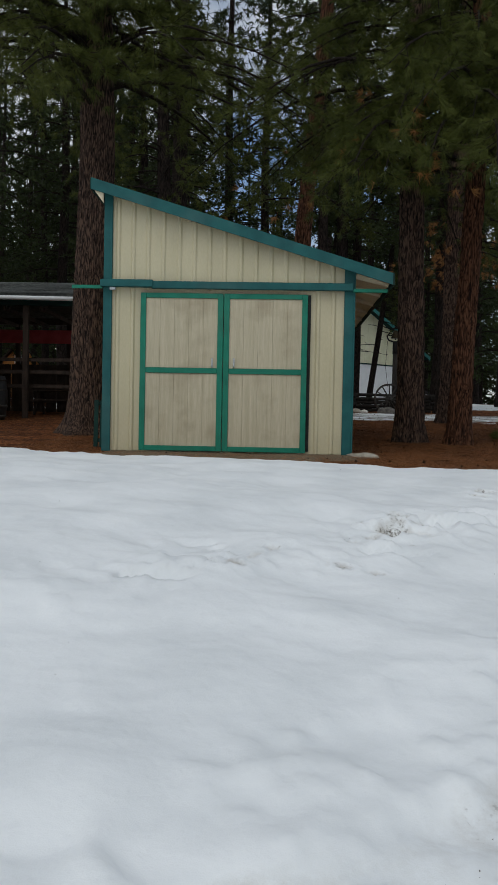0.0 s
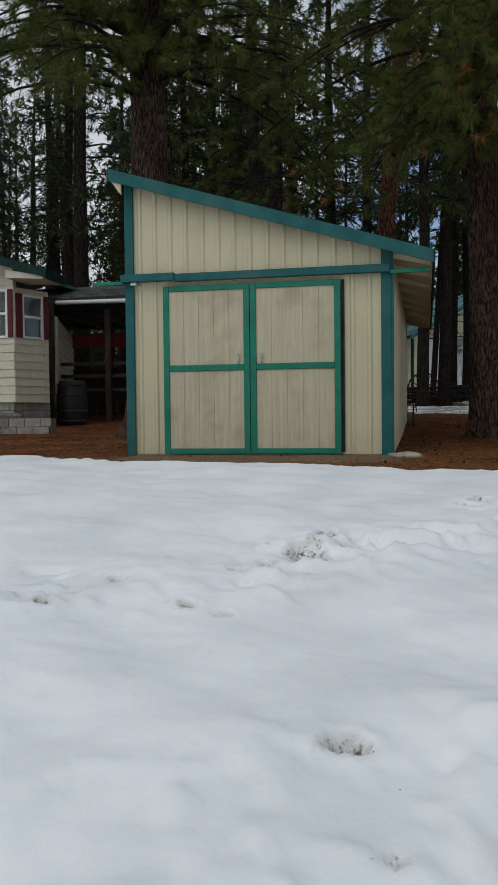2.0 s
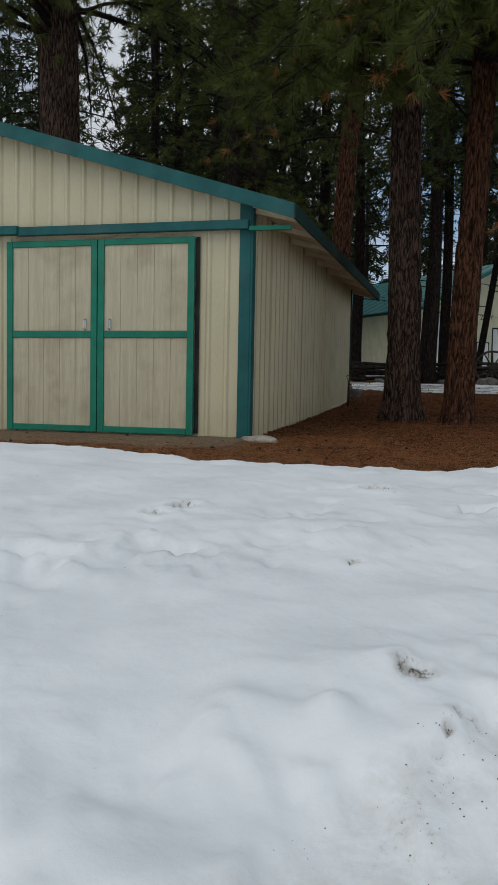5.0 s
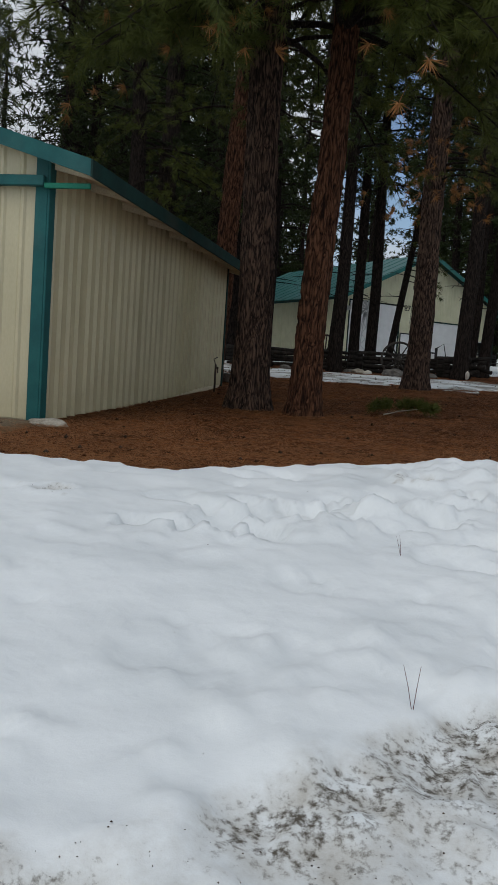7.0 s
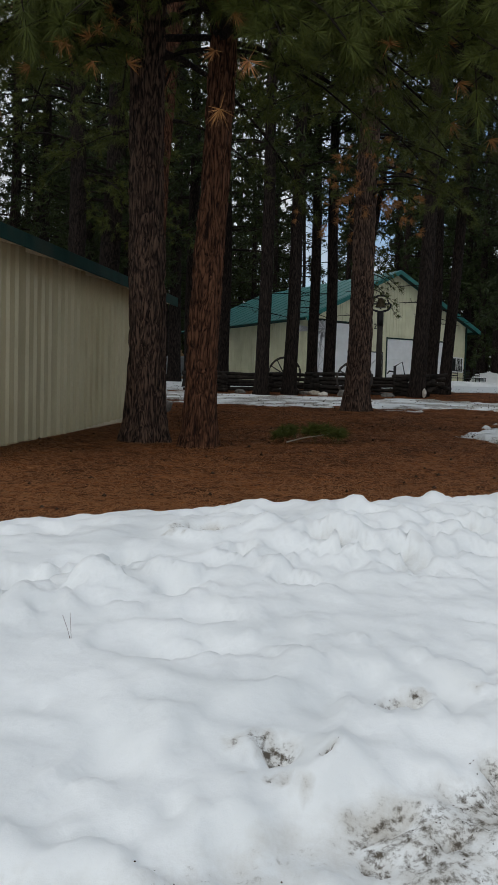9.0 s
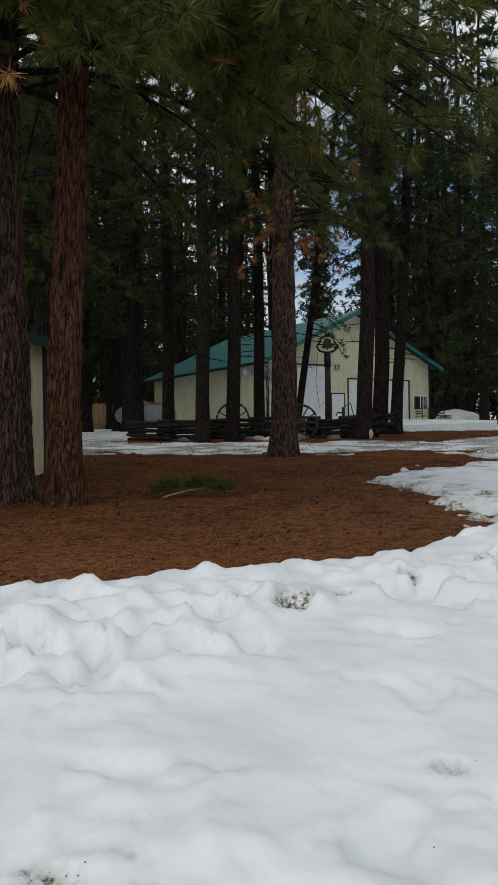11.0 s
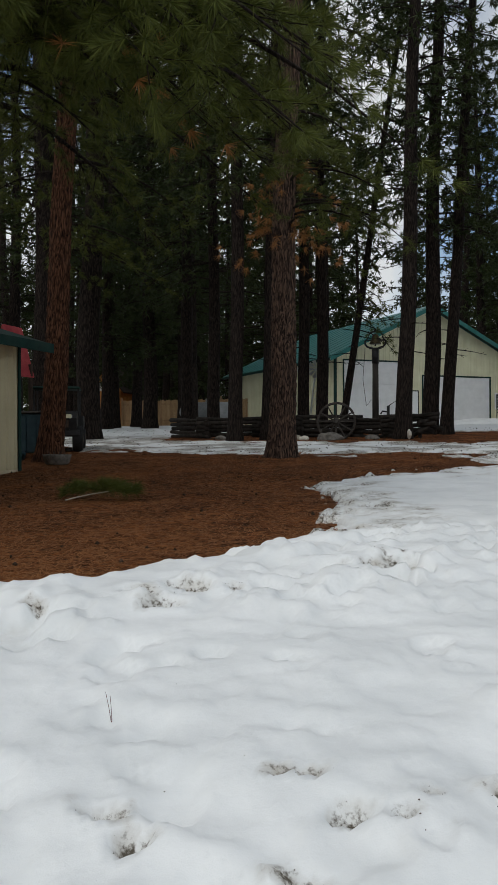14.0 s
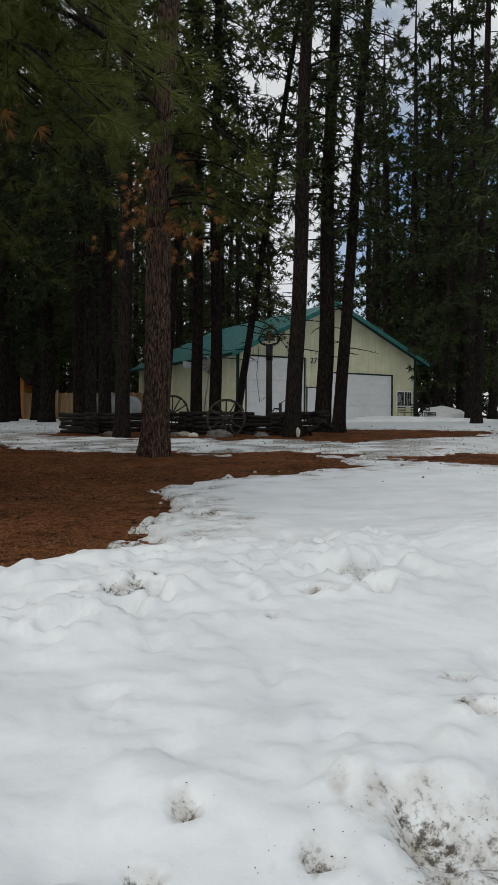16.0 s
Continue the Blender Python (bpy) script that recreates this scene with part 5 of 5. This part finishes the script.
hut = tagged(empty("hut", pose(-19.5, 62, on_land(-19.5, 62))), "small orange-stained wooden hut beyond the fence", "hut")
part("wall", prism([(-1.3, 0), (1.3, 0), (1.3, 2.6), (0, 4.0), (-1.3, 2.6)], 0, 3), ORANGE, hut)
part("roof", prism([(-1.7, 2.3), (0, 4.15), (1.7, 2.3), (1.7, 2.42), (0, 4.28), (-1.7, 2.42)], -0.3, 3.3), DKWOOD, hut)
part("window", box(-0.4, -0.04, 2.5, 0.4, -0.005, 3.1, 0.01), WHITE, hut)

# ---- behind the shed: cabinet, mower, planter, red panel ----
cab = tagged(empty("storage_chest", pose(-0.85, 24.4, on_land(-0.85, 24.4), 0, 0, 4)), "dark blue-green wooden storage chest with a grey lid", "chest")
part("body", box(-0.65, -0.3, 0.12, 0.65, 0.3, 1.02, 0.012), TANKBLUE, cab)
for k in range(5):
    part("board", box(-0.63 + k * 0.255, -0.325, 0.16, -0.39 + k * 0.255, -0.302, 0.98, 0.004), TANKBLUE, cab)
part("lid", box(-0.7, -0.36, 1.022, 0.7, 0.34, 1.07, 0.01), GREYWOOD, cab)
for a in (-0.55, 0.5):
    part("foot", box(a, -0.25, -0.05, a + 0.1, 0.25, 0.119), DKWOOD, cab)
tote = part("blue_bag", rock((0.18, 0.16, 0.13), 31), TANKBLUE)
tote.location = (-0.55, 23.55, on_land(-0.55, 23.55) + 0.1)
tagged(tote, "crumpled blue bag on the needle litter", "bag")
pl = tagged(empty("stone_planter", pose(1.1, 22.5, on_land(1.1, 22.5)) @ Matrix.Scale(0.62, 4)), "low grey stone planter with dead stalks", "planter")
part("bowl", lathe([(0.34, 0.0), (0.4, 0.06), (0.45, 0.25), (0.48, 0.33), (0.43, 0.33), (0.39, 0.24)], 18), DKSTONE, pl)
part("soil", lathe([(0.39, 0.2), (0.385, 0.26)], 18), DKWOOD, pl)
for k in range(9):
    a = k * 2.4
    part("stalk", tube([(0.2 * math.cos(a), 0.2 * math.sin(a), 0.25), (0.34 * math.cos(a), 0.3 * math.sin(a), 0.42 + 0.03 * (k % 3))], 0.006, 4), GREYWOOD, pl)
kart = tagged(empty("utility_cart", pose(-1.68, 27.0, on_land(-1.68, 27.0), 0, 0, 28)), "black two-seat utility cart with fat tyres", "utility cart")
part("chassis", box(-0.62, -1.2, 0.38, 0.62, 1.2, 0.55, 0.03), BLACK, kart)
part("hood", prism([(-1.2, 0.55), (-1.25, 0.85), (-0.5, 1.05), (-0.45, 0.55)], -0.55, 0.55, "x"), BLACK, kart)
part("grille", box(-0.35, -1.275, 0.6, 0.35, -1.24, 0.8, 0.01), IRON, kart)
part("cargo_box", box(-0.65, 0.35, 0.56, 0.65, 1.25, 0.95, 0.02), BLACK, kart)
part("seat", box(-0.5, -0.1, 0.56, 0.5, 0.33, 0.78, 0.03), BLACK, kart)
part("canopy", box(-0.6, -0.6, 1.62, 0.6, 0.5, 1.68, 0.02), DKGREEN, kart)
for a in (-0.56, 0.56):
    part("roof_post", tube([(a, -0.55, 0.9), (a, -0.5, 1.63)], 0.022, 6), BLACK, kart)
    part("roof_post", tube([(a, 0.4, 0.9), (a, 0.42, 1.63)], 0.022, 6), BLACK, kart)
    lamp = part("headlight", tube([(a * 0.7, -1.29, 0.88), (a * 0.7, -1.22, 0.88)], 0.05, 12), STEEL, kart)
    for b in (-0.85, 0.8):
        tyre = part("wheel", tube([(a - 0.13, b, 0.32), (a - 0.1, b, 0.32), (a + 0.1, b, 0.32), (a + 0.13, b, 0.32)], [0.26, 0.33, 0.33, 0.26], 18), RUBBER, kart)
        part("rim", tube([(a - 0.135, b, 0.32), (a + 0.135, b, 0.32)], 0.15, 12), IRON, tyre)
part("plate", box(0.18, -1.31, 0.84, 0.42, -1.296, 0.94), YELLOW, kart, "small yellow plate")
tower = tagged(empty("play_tower", pose(-2.12, 25.6, on_land(-2.12, 25.6) - 0.22)), "small wooden play tower with a faded red roof", "play tower")
for a in (-0.32, 0.32):
    for c in (-0.32, 0.32):
        part("post", box(a - 0.04, c - 0.04, -0.1, a + 0.04, c + 0.04, 2.5, 0.005), DKWOOD, tower)
part("deck", box(-0.38, -0.38, 0.9, 0.38, 0.38, 0.95, 0.005), DKWOOD, tower)
part("panel", box(-0.34, -0.39, 1.05, 0.34, -0.365, 1.7, 0.01), ORANGE, tower, "orange side panel")
for q in (-1, 1):
    part("roof_panel", prism([(0, 3.45), (q * 0.36, 2.2), (q * 0.36, 2.16), (0, 3.41)], -0.42, 0.42), RED, tower, "faded red roof panel")

# ---- the neighbouring house with the bay, its pavilion and barrel ----
HY = 19.5
house = tagged(empty("bungalow", pose(0, 0, 0)), "cream lap-sided house with a bay and green roof", "house")
G0 = on_land(-8, 19.5)
CH = ((-7.92, HY), (-7.5, HY + 0.95))


def lap_wall(name, p, q, z0, z1, openings=()):
    """A wall between two plan points, clad in lap boards, with openings as (u0, u1, z0, z1)."""
    d = Vector((q[0] - p[0], q[1] - p[1], 0))
    L = d.length
    m = Matrix.Translation((p[0], p[1], 0)) @ Matrix.Rotation(math.atan2(d.y, d.x), 4, "Z")
    core = bmesh.new()
    cuts = sorted({0, L, *(u for o in openings for u in o[:2])})
    for a, b in zip(cuts, cuts[1:]):
        holes = [(o[2], o[3]) for o in openings if o[0] <= a + 1e-6 and o[1] >= b - 1e-6]
        lo = z0
        for h0, h1 in holes + [(z1, z1)]:
            if h0 > lo:
                box(a, 0.02, lo, b, 0.14, h0, bm=core)
            lo = h1
    w = part(name, core, VINYL, house)
    w.matrix_local = m
    z, course = z0, 0.2
    while z < z1 - 0.02:
        top_z = min(z + course, z1)
        spans = [(0.0, L)]
        for o in openings:
            if o[2] < top_z - 0.01 and o[3] > z + 0.01:
                spans = [s for a, b in spans for s in ((a, min(b, o[0])), (max(a, o[1]), b)) if s[1] - s[0] > 0.02]
        for a, b in spans:
            bm = prism([(-0.028, z), (0.019, z), (0.019, top_z), (-0.008, top_z)], a, b, "x")
            part("siding_board", bm, VINYL, w)
        z += course
    return w


def sash(w, u0, u1, z0, z1):
    f = part("window", box(u0, 0.03, z0, u1, 0.05, z1), CURTAIN, w, "white-framed window with dim glass")
    t = 0.06
    zm = z0 + (z1 - z0) * 0.5
    for a, b, c, d in ((u0 - t, z0 - t, u1 + t, z0), (u0 - t, z1, u1 + t, z1 + t), (u0 - t, z0, u0, z1), (u1, z0, u1 + t, z1), (u0, zm - 0.03, u1, zm + 0.03)):
        ob = part("window_frame", box(a, -0.05, b, c, 0.028, d, 0.005), WHITE, w)
    for a, b in ((z0, zm - 0.03), (zm + 0.03, z1)):
        pn = part("pane", box(u0 + 0.002, 0.0, a, u1 - 0.002, 0.006, b), GLASS, w)
        pn.visible_shadow = False


w = lap_wall("wall", (-15.0, HY), CH[0], 1.0, 4.1, [(5.94, 6.88, 2.6, 3.65)])
sash(w, 5.94, 6.88, 2.6, 3.65)
for a in (5.5, 6.94):
    part("shutter", box(a, -0.06, 2.56, a + 0.13 + (0.2 if a < 6 else 0), -0.03, 3.7, 0.006), MAROON, w, "maroon shutter")
w = lap_wall("wall", CH[0], CH[1], 1.0, 3.75, [(0.28, 0.8, 2.6, 3.55)])
sash(w, 0.28, 0.8, 2.6, 3.55)
part("shutter", box(0.02, -0.06, 2.56, 0.22, -0.03, 3.62, 0.006), MAROON, w, "maroon shutter")
part("shutter", box(0.88, -0.06, 2.56, 1.02, -0.03, 3.62, 0.006), MAROON, w, "maroon shutter")
lap_wall("wall", CH[1], (-9.3, 20.9), 1.0, 3.75)
lap_wall("wall", (-9.3, 22.4), (-8.2, 22.4), 2.1, 3.4)
lap_wall("wall", (-8.2, 22.4), (-10.2, 28.0), 0.9, 3.4)
part("porch_post", box(-8.36, 22.1, 0.2, -8.18, 22.28, 3.75, 0.01), DKWOOD, house, "dark wooden porch post")
lap_wall("wall", (-15.0, 28), (-15.0, HY), 1.0, 3.9)
lap_wall("wall", (-10.2, 28), (-15, 28), 1.0, 3.75)
part("gable_wall", prism([(-15, 4.1), (-7.93, 4.1), (-7.93, 4.24), (-11.2, 5.18), (-15, 4.4)], HY + 0.0, HY + 0.12), VINYL, house)
part("soffit", prism([(-7.9, 3.9), (-6.95, 3.84), (-6.95, 3.91), (-7.9, 4.1)], HY - 0.42, 20.1), VINYL, house)
part("roof", prism([(-6.86, 3.95), (-11.2, 5.2), (-11.2, 5.3), (-6.86, 4.05)], HY - 0.45, 20.15), ROOFGREEN, house, "dark green metal roof")
part("roof", prism([(-8.6, 4.45), (-11.2, 5.2), (-11.2, 5.3), (-8.6, 4.55)], 20.16, 28), ROOFGREEN, house)
part("roof", prism([(-15.5, 3.96), (-11.2, 5.2), (-11.2, 5.3), (-15.5, 4.06)], HY - 0.45, 28), ROOFGREEN, house)
part("fascia", prism([(-6.84, 4.06), (-11.2, 5.31), (-11.2, 5.11), (-6.84, 3.86)], HY - 0.49, HY - 0.452), DKGREEN, house, "dark green fascia")
part("fascia", prism([(-15.5, 4.07), (-11.2, 5.31), (-11.2, 5.11), (-15.5, 3.87)], HY - 0.49, HY - 0.452), DKGREEN, house)
part("fascia", box(-6.86, HY - 0.44, 3.83, -6.83, 20.15, 4.045), DKGREEN, house)
found = part("foundation", prism([(-15, HY + 0.1), (-7.95, HY + 0.1), (-7.56, HY + 1.0), (-9.3, 20.85), (-10.2, 27.9), (-15, 27.9)], -0.2, 1.0, "z"), CONCRETE, house, "grey concrete block foundation")


def blocks(parent, p, q, z0, rows, course=0.2, length=0.4):
    d = Vector((q[0] - p[0], q[1] - p[1], 0))
    m = Matrix.Translation((p[0], p[1], 0)) @ Matrix.Rotation(math.atan2(d.y, d.x), 4, "Z")
    for r in range(rows):
        u = -0.2 * (r % 2)
        while u < d.length:
            a, b = max(u, 0), min(u + length, d.length)
            if b - a > 0.05:
                ob = part("block", box(a + 0.005, 0, z0 + r * course + 0.005, b - 0.005, 0.075, z0 + (r + 1) * course - 0.005, 0.006), CONCRETE, parent)
                ob.matrix_local = m
            u += length


blocks(found, (-10.5, HY + 0.02), (-7.97, HY + 0.02), 0.0, 5)
blocks(found, (-7.97, HY + 0.03), (-7.5, HY + 1.02), 0.0, 5)
low = part("garden_wall", box(-12, 18.62, 0.0, -6.57, 18.85, 0.6), CONCRETE)
tagged(low, "low grey concrete block garden wall", "wall", kind="")
blocks(low, (-11, 18.54), (-6.55, 18.54), 0.21, 2)
planter = tagged(empty("wooden_steps", pose(-9.3, 18.95, 0.58)), "dark wooden steps beside the house foundation", "steps")
for k in range(3):
    part("tread", box(-0.5, 0.02 + k * 0.16, 0.1 + k * 0.12, 0.35, 0.2 + k * 0.16, 0.14 + k * 0.12, 0.005), DKWOOD, planter)
for a in (-0.45, 0.3):
    part("stringer", prism([(0.03, -0.1), (0.5, -0.1), (0.5, 0.36), (0.36, 0.36), (0.03, 0.1)], a, a + 0.04, "x"), DKWOOD, planter)
for k in range(5):
    x = -8.75 + 0.24 * k
    r = part("rock", rock((0.16, 0.12, 0.11), 40 + k), DKSTONE if k else YELLOW)
    r.location = (x, 19.25, 0.64)
    tagged(r, "rough stone in the bed before the foundation", "rock", "bed stones")
bed = part("planting_bed", box(-12, 18.86, 0.0, -7.2, HY + 0.0, 0.58), LITTER)
tagged(bed, "needle-covered earth bed behind the block wall", "bed", kind="structure")

pav = tagged(empty("pavilion", pose(0, 0, 0)), "dark open timber pavilion with a shingle roof", "pavilion")
PZ = on_land(-8, 25)
for x in (-14.0, -12.2, -10.4, -8.75, -7.0, -5.6):
    for y in (23.2, 28.0):
        part("post", box(x - 0.075, y - 0.075, PZ - 0.3, x + 0.075, y + 0.075, 3.8, 0.008), DKWOOD, pav)
part("beam", box(-14.3, 23.1, 3.65, -5.3, 23.3, 3.87, 0.01), DKGREEN, pav, "dark green eave beam")
part("beam", box(-14.3, 27.9, 3.65, -5.3, 28.1, 3.87, 0.01), DKWOOD, pav)
for i in range(9):
    x = -14 + i * 1.05
    part("truss_chord", box(x, 23.3, 3.55, x + 0.05, 27.9, 3.65), DKWOOD, pav)
    part("truss_web", tube([(x + 0.1, 23.4, 3.6), (x + 0.1, 25.5, 4.45)], 0.04, 4), DKWOOD, pav)
roofdeck = part("roof", prism([(22.75, 3.85), (25.6, 4.6), (28.5, 3.85), (28.5, 3.93), (25.6, 4.7), (22.75, 3.93)], -14.6, -5.0, "x"), SHINGLE, pav, "dark weathered shingle roof")
tile = random.Random(2)
for r in range(9):
    y0 = 22.72 + r * 0.31
    z0 = 3.94 + (y0 - 22.75) * 0.262
    x = -14.6
    while x < -5.05:
        wdt = tile.uniform(0.5, 0.85)
        e = min(x + wdt, -5.0)
        part("shingle", prism([(y0, z0 - 0.005), (y0 + 0.36, z0 + 0.08), (y0 + 0.36, z0 + 0.095), (y0, z0 + 0.022)], x + 0.004, e - 0.004, "x"), SHINGLE, roofdeck)
        x = e
part("gutter", tube([(-8.3, 22.66, 3.81), (-4.95, 22.66, 3.78)], 0.06, 8), WHITE, pav, "white rain gutter")
for z in (1.35, 1.75, 2.1):
    part("rail", box(-14, 23.33, z, -5.6, 23.38, z + 0.1, 0.004), DKWOOD, pav)
for k in range(22):
    part("wall_board", box(-14 + k * 0.39, 27.86, PZ, -13.63 + k * 0.39, 27.895, 2.3, 0.003), DKWOOD, pav)
part("banner", box(-10.2, 27.7, 3.0, -6.6, 27.72, 3.45, 0.004), RED, pav, "faded red cloth banner")
keg = tagged(empty("barrel", pose(-7.4, 21.6, on_land(-7.4, 21.6)) @ Matrix.Scale(1.12, 4)), "black barrel with pale bands beside the pavilion", "barrel")
part("cask", lathe([(0.30, 0.0), (0.33, 0.12), (0.365, 0.45), (0.365, 0.6), (0.33, 0.92), (0.3, 1.04), (0.27, 1.04), (0.27, 0.98)], 24), BLACK, keg)
for z, r in ((0.1, 0.332), (0.33, 0.362), (0.7, 0.362), (0.94, 0.333)):
    part("hoop", lathe([(r - 0.01, z - 0.02), (r + 0.006, z - 0.02), (r + 0.006, z + 0.02), (r - 0.01, z + 0.02)], 24), GREYWOOD, keg)
tbl = tagged(empty("picnic_table", pose(-6.6, 25.6, on_land(-6.6, 25.6))), "dark wooden picnic table under the pavilion", "table")
for k in range(5):
    part("top_board", box(-0.95, -0.4 + k * 0.165, 0.72, 0.95, -0.25 + k * 0.165, 0.76, 0.003), DKWOOD, tbl)
for b in (-0.72, 0.62):
    part("bench_board", box(-0.95, b, 0.42, 0.95, b + 0.24, 0.46, 0.003), DKWOOD, tbl)
for a in (-0.7, 0.7):
    part("leg", tube([(a, -0.55, 0), (a, -0.15, 0.72)], 0.045, 4), DKWOOD, tbl)
    part("leg", tube([(a, 0.55, 0), (a, 0.15, 0.72)], 0.045, 4), DKWOOD, tbl)
    part("brace", box(a - 0.03, -0.8, 0.38, a + 0.03, 0.86, 0.419), DKWOOD, tbl)
grill = tagged(empty("covered_cart", pose(-9.6, 23.9, on_land(-9.6, 23.9))), "dark blue tarp-covered cart under the pavilion", "cart")
part("tarp", rock((0.9, 0.45, 0.5), 51), TANKBLUE, grill).location = (0, 0, 0.75)
for a in (-0.6, 0.6):
    for b in (-0.25, 0.25):
        part("leg", tube([(a, b, 0), (a, b, 0.6)], 0.03, 6), BLACK, grill)

# ---- small things on the ground ----
bough = tagged(empty("fallen_bough", pose(5.05, 17.1, on_land(5.05, 17.1) + 0.01) @ Matrix.Scale(0.9, 4)), "fallen green pine bough on the needle litter", "bough")
part("stem", tube([(0.5, 0.1, 0.2), (0.25, -0.02, 0.14), (-0.05, -0.12, 0.09), (-0.2, -0.3, 0.05), (-0.3, -0.36, 0.02)], [0.005, 0.008, 0.009, 0.01, 0.011], 7), STONE, bough, "pale stripped stem")
n = 90
at = np.stack([rng.uniform(-0.5, 0.5, n), rng.uniform(-0.16, 0.25, n), rng.uniform(0.02, 0.12, n)], 1)
at[:, 2] += 0.12 * (1 - (at[:, 0] / 0.75) ** 2)
ax = unit(np.stack([rng.normal(0, 0.7, n) + np.sign(at[:, 0]) * 0.5, rng.normal(0, 0.5, n), rng.uniform(0.05, 0.6, n)], 1))
raw("needles", *tuft_mesh(at, ax, 46, 0.2, 0.007, 0.5), NEEDLES, bough)


def scatter(count, x0, x1, y0, y1, want_bare, margin=0.05):
    x, y = rng.uniform(x0, x1, count), rng.uniform(y0, y1, count)
    c = snow_cover(x, y)
    ok = (c < -margin) if want_bare else (c > margin)
    ok &= ~((x > LEFT) & (x < RIGHT) & (y > FRONT - 0.05) & (y < REAR))
    return x[ok], y[ok]


x, y = rng.uniform(-4, 9.5, 190000), 9.8 + 16.5 * rng.uniform(0, 1, 190000) ** 1.7
ok = (snow_cover(x, y) < -0.05) & ~((x > LEFT) & (x < RIGHT) & (y > FRONT - 0.05) & (y < REAR))
x, y = x[ok], y[ok]
n = len(x)
a = rng.uniform(0, math.tau, n)
ln = rng.uniform(0.05, 0.11, n)
d = np.stack([np.cos(a), np.sin(a), rng.normal(0.05, 0.12, n)], 1)
c0 = np.stack([x, y, land(x, y) + 0.012], 1)
sd = np.stack([-np.sin(a), np.cos(a), 0 * a], 1) * 0.004
raw_n = np.stack([c0 - d * ln[:, None] - sd, c0 - d * ln[:, None] + sd, c0 + d * ln[:, None]], 1).reshape(-1, 3)
DRY = foliage("dry_needles", (0.14, 0.052, 0.017), (0.44, 0.19, 0.075))
litter = raw("fallen_needles", raw_n, np.arange(len(raw_n)).reshape(-1, 3), DRY)
tagged(litter, "loose dry brown pine needles over the ground", "pine needles", kind="stuff")


def nuggets(name, x, y, z, size, mat, label, cat):
    n = len(x)
    base = np.array([(1, 0, 0), (0, 1, 0), (-1, 0, 0), (0, -1, 0), (0, 0, 1.0), (0, 0, -0.5)], float)
    f = np.array([(0, 1, 4), (1, 2, 4), (2, 3, 4), (3, 0, 4), (1, 0, 5), (2, 1, 5), (3, 2, 5), (0, 3, 5)])
    s = rng.uniform(0.5, 1.2, (n, 1, 1)) * size * rng.uniform(0.6, 1.3, (n, 1, 3))
    a = rng.uniform(0, math.tau, n)
    v = base[None] * s
    vx = v[..., 0] * np.cos(a)[:, None] - v[..., 1] * np.sin(a)[:, None]
    vy = v[..., 0] * np.sin(a)[:, None] + v[..., 1] * np.cos(a)[:, None]
    v = np.stack([vx + x[:, None], vy + y[:, None], v[..., 2] + z[:, None]], -1).reshape(-1, 3)
    fc = (f[None] + (np.arange(n) * 6)[:, None, None]).reshape(-1, 3)
    ob = raw(name, v, fc, mat)
    tagged(ob, label, cat, kind="stuff")


x, y = scatter(420, -4, 11, 10.3, 34, True)
nuggets("pine_cones", x, y, land(x, y) + 0.015, 0.026, CONE, "dark pine cones strewn on the litter", "pine cones")
x, y = scatter(1700, -9, 14, 20, 42, False)
nuggets("bark_crumbs", x, y, land(x, y) + 0.045, 0.02, CONE, "dark bark and cone crumbs on thin snow", "bark crumbs")
gx_, gy_ = [], []
for px, py, r in HOLES:
    k = int(6 * r / 0.05)
    gx_.append(rng.normal(px, r * 0.8, k)), gy_.append(rng.normal(py, r * 0.8, k))
s = rng.uniform(0, 16, 1800)
d = 0.5 + road_edge(s) - np.abs(rng.normal(0, 0.3, 1800)) + 0.25 * clumps(s, s * 0, 0.8, 3)
gx_.append(0.79 * s - 0.61 * d), gy_.append(0.61 * s + 0.79 * d)
gx_.append(rng.uniform(-3, 13, 260)), gy_.append(rng.uniform(3, 14, 260))
x, y = np.concatenate(gx_), np.concatenate(gy_)
c = snow_cover(x, y)
x, y, c = x[c > 0.1], y[c > 0.1], c[c > 0.1]
nuggets("grit", x, y, land(x, y) + snow_depth(x, y, c) + 0.0, 0.003, CONE, "dark grit and bark bits on the snow", "grit")

for k, (x, y, h) in enumerate(((5.33, 6.83, 0.15), (5.25, 8.3, 0.12), (8.85, 10.42, 0.13))):
    w = tagged(empty("dry_weed", pose(x, y, on_snow(x, y) - 0.02, 0, 0, k * 70)), "thin reddish dry weed stalk poking through snow", "weed", "dry weeds")
    for b in (-0.25, 0.1):
        part("stalk", tube([(0, 0, 0), (b * h * 0.5, 0.01, h * 0.55), (b * h, 0.02, h * (1 - abs(b) * 0.1))], [0.0013, 0.001, 0.0007], 4), MAROON, w)

# ---- woods beyond, closing the view ----
n = 13000
y = rng.uniform(84, 118, n)
x = rng.uniform(-95, 75, n)
z = land(x, y) + 20 * rng.beta(1.3, 1.5, n)
gap = np.degrees(np.arctan2(11 - x, y - 8.5))
gap2 = np.degrees(np.arctan2(1.3 - x, y - 0.85))
gap3 = np.degrees(np.arctan2(6.3 - x, y - 5))
low = ((gap3 > 1.9) & (gap3 < 4)) | ((gap > 8.5) & (gap < 12)) | ((gap2 > 21) & (gap2 < 27.5))
z = np.where(low, land(x, y) + (z - land(x, y)) * 0.45, z)
ax = unit(rng.normal(size=(n, 3)) + np.array([0, 0, 0.2]))
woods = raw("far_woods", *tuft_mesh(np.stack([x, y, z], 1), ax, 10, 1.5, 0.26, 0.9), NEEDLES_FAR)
tagged(woods, "dense dark pine woods beyond the clearing", "woods", kind="stuff")
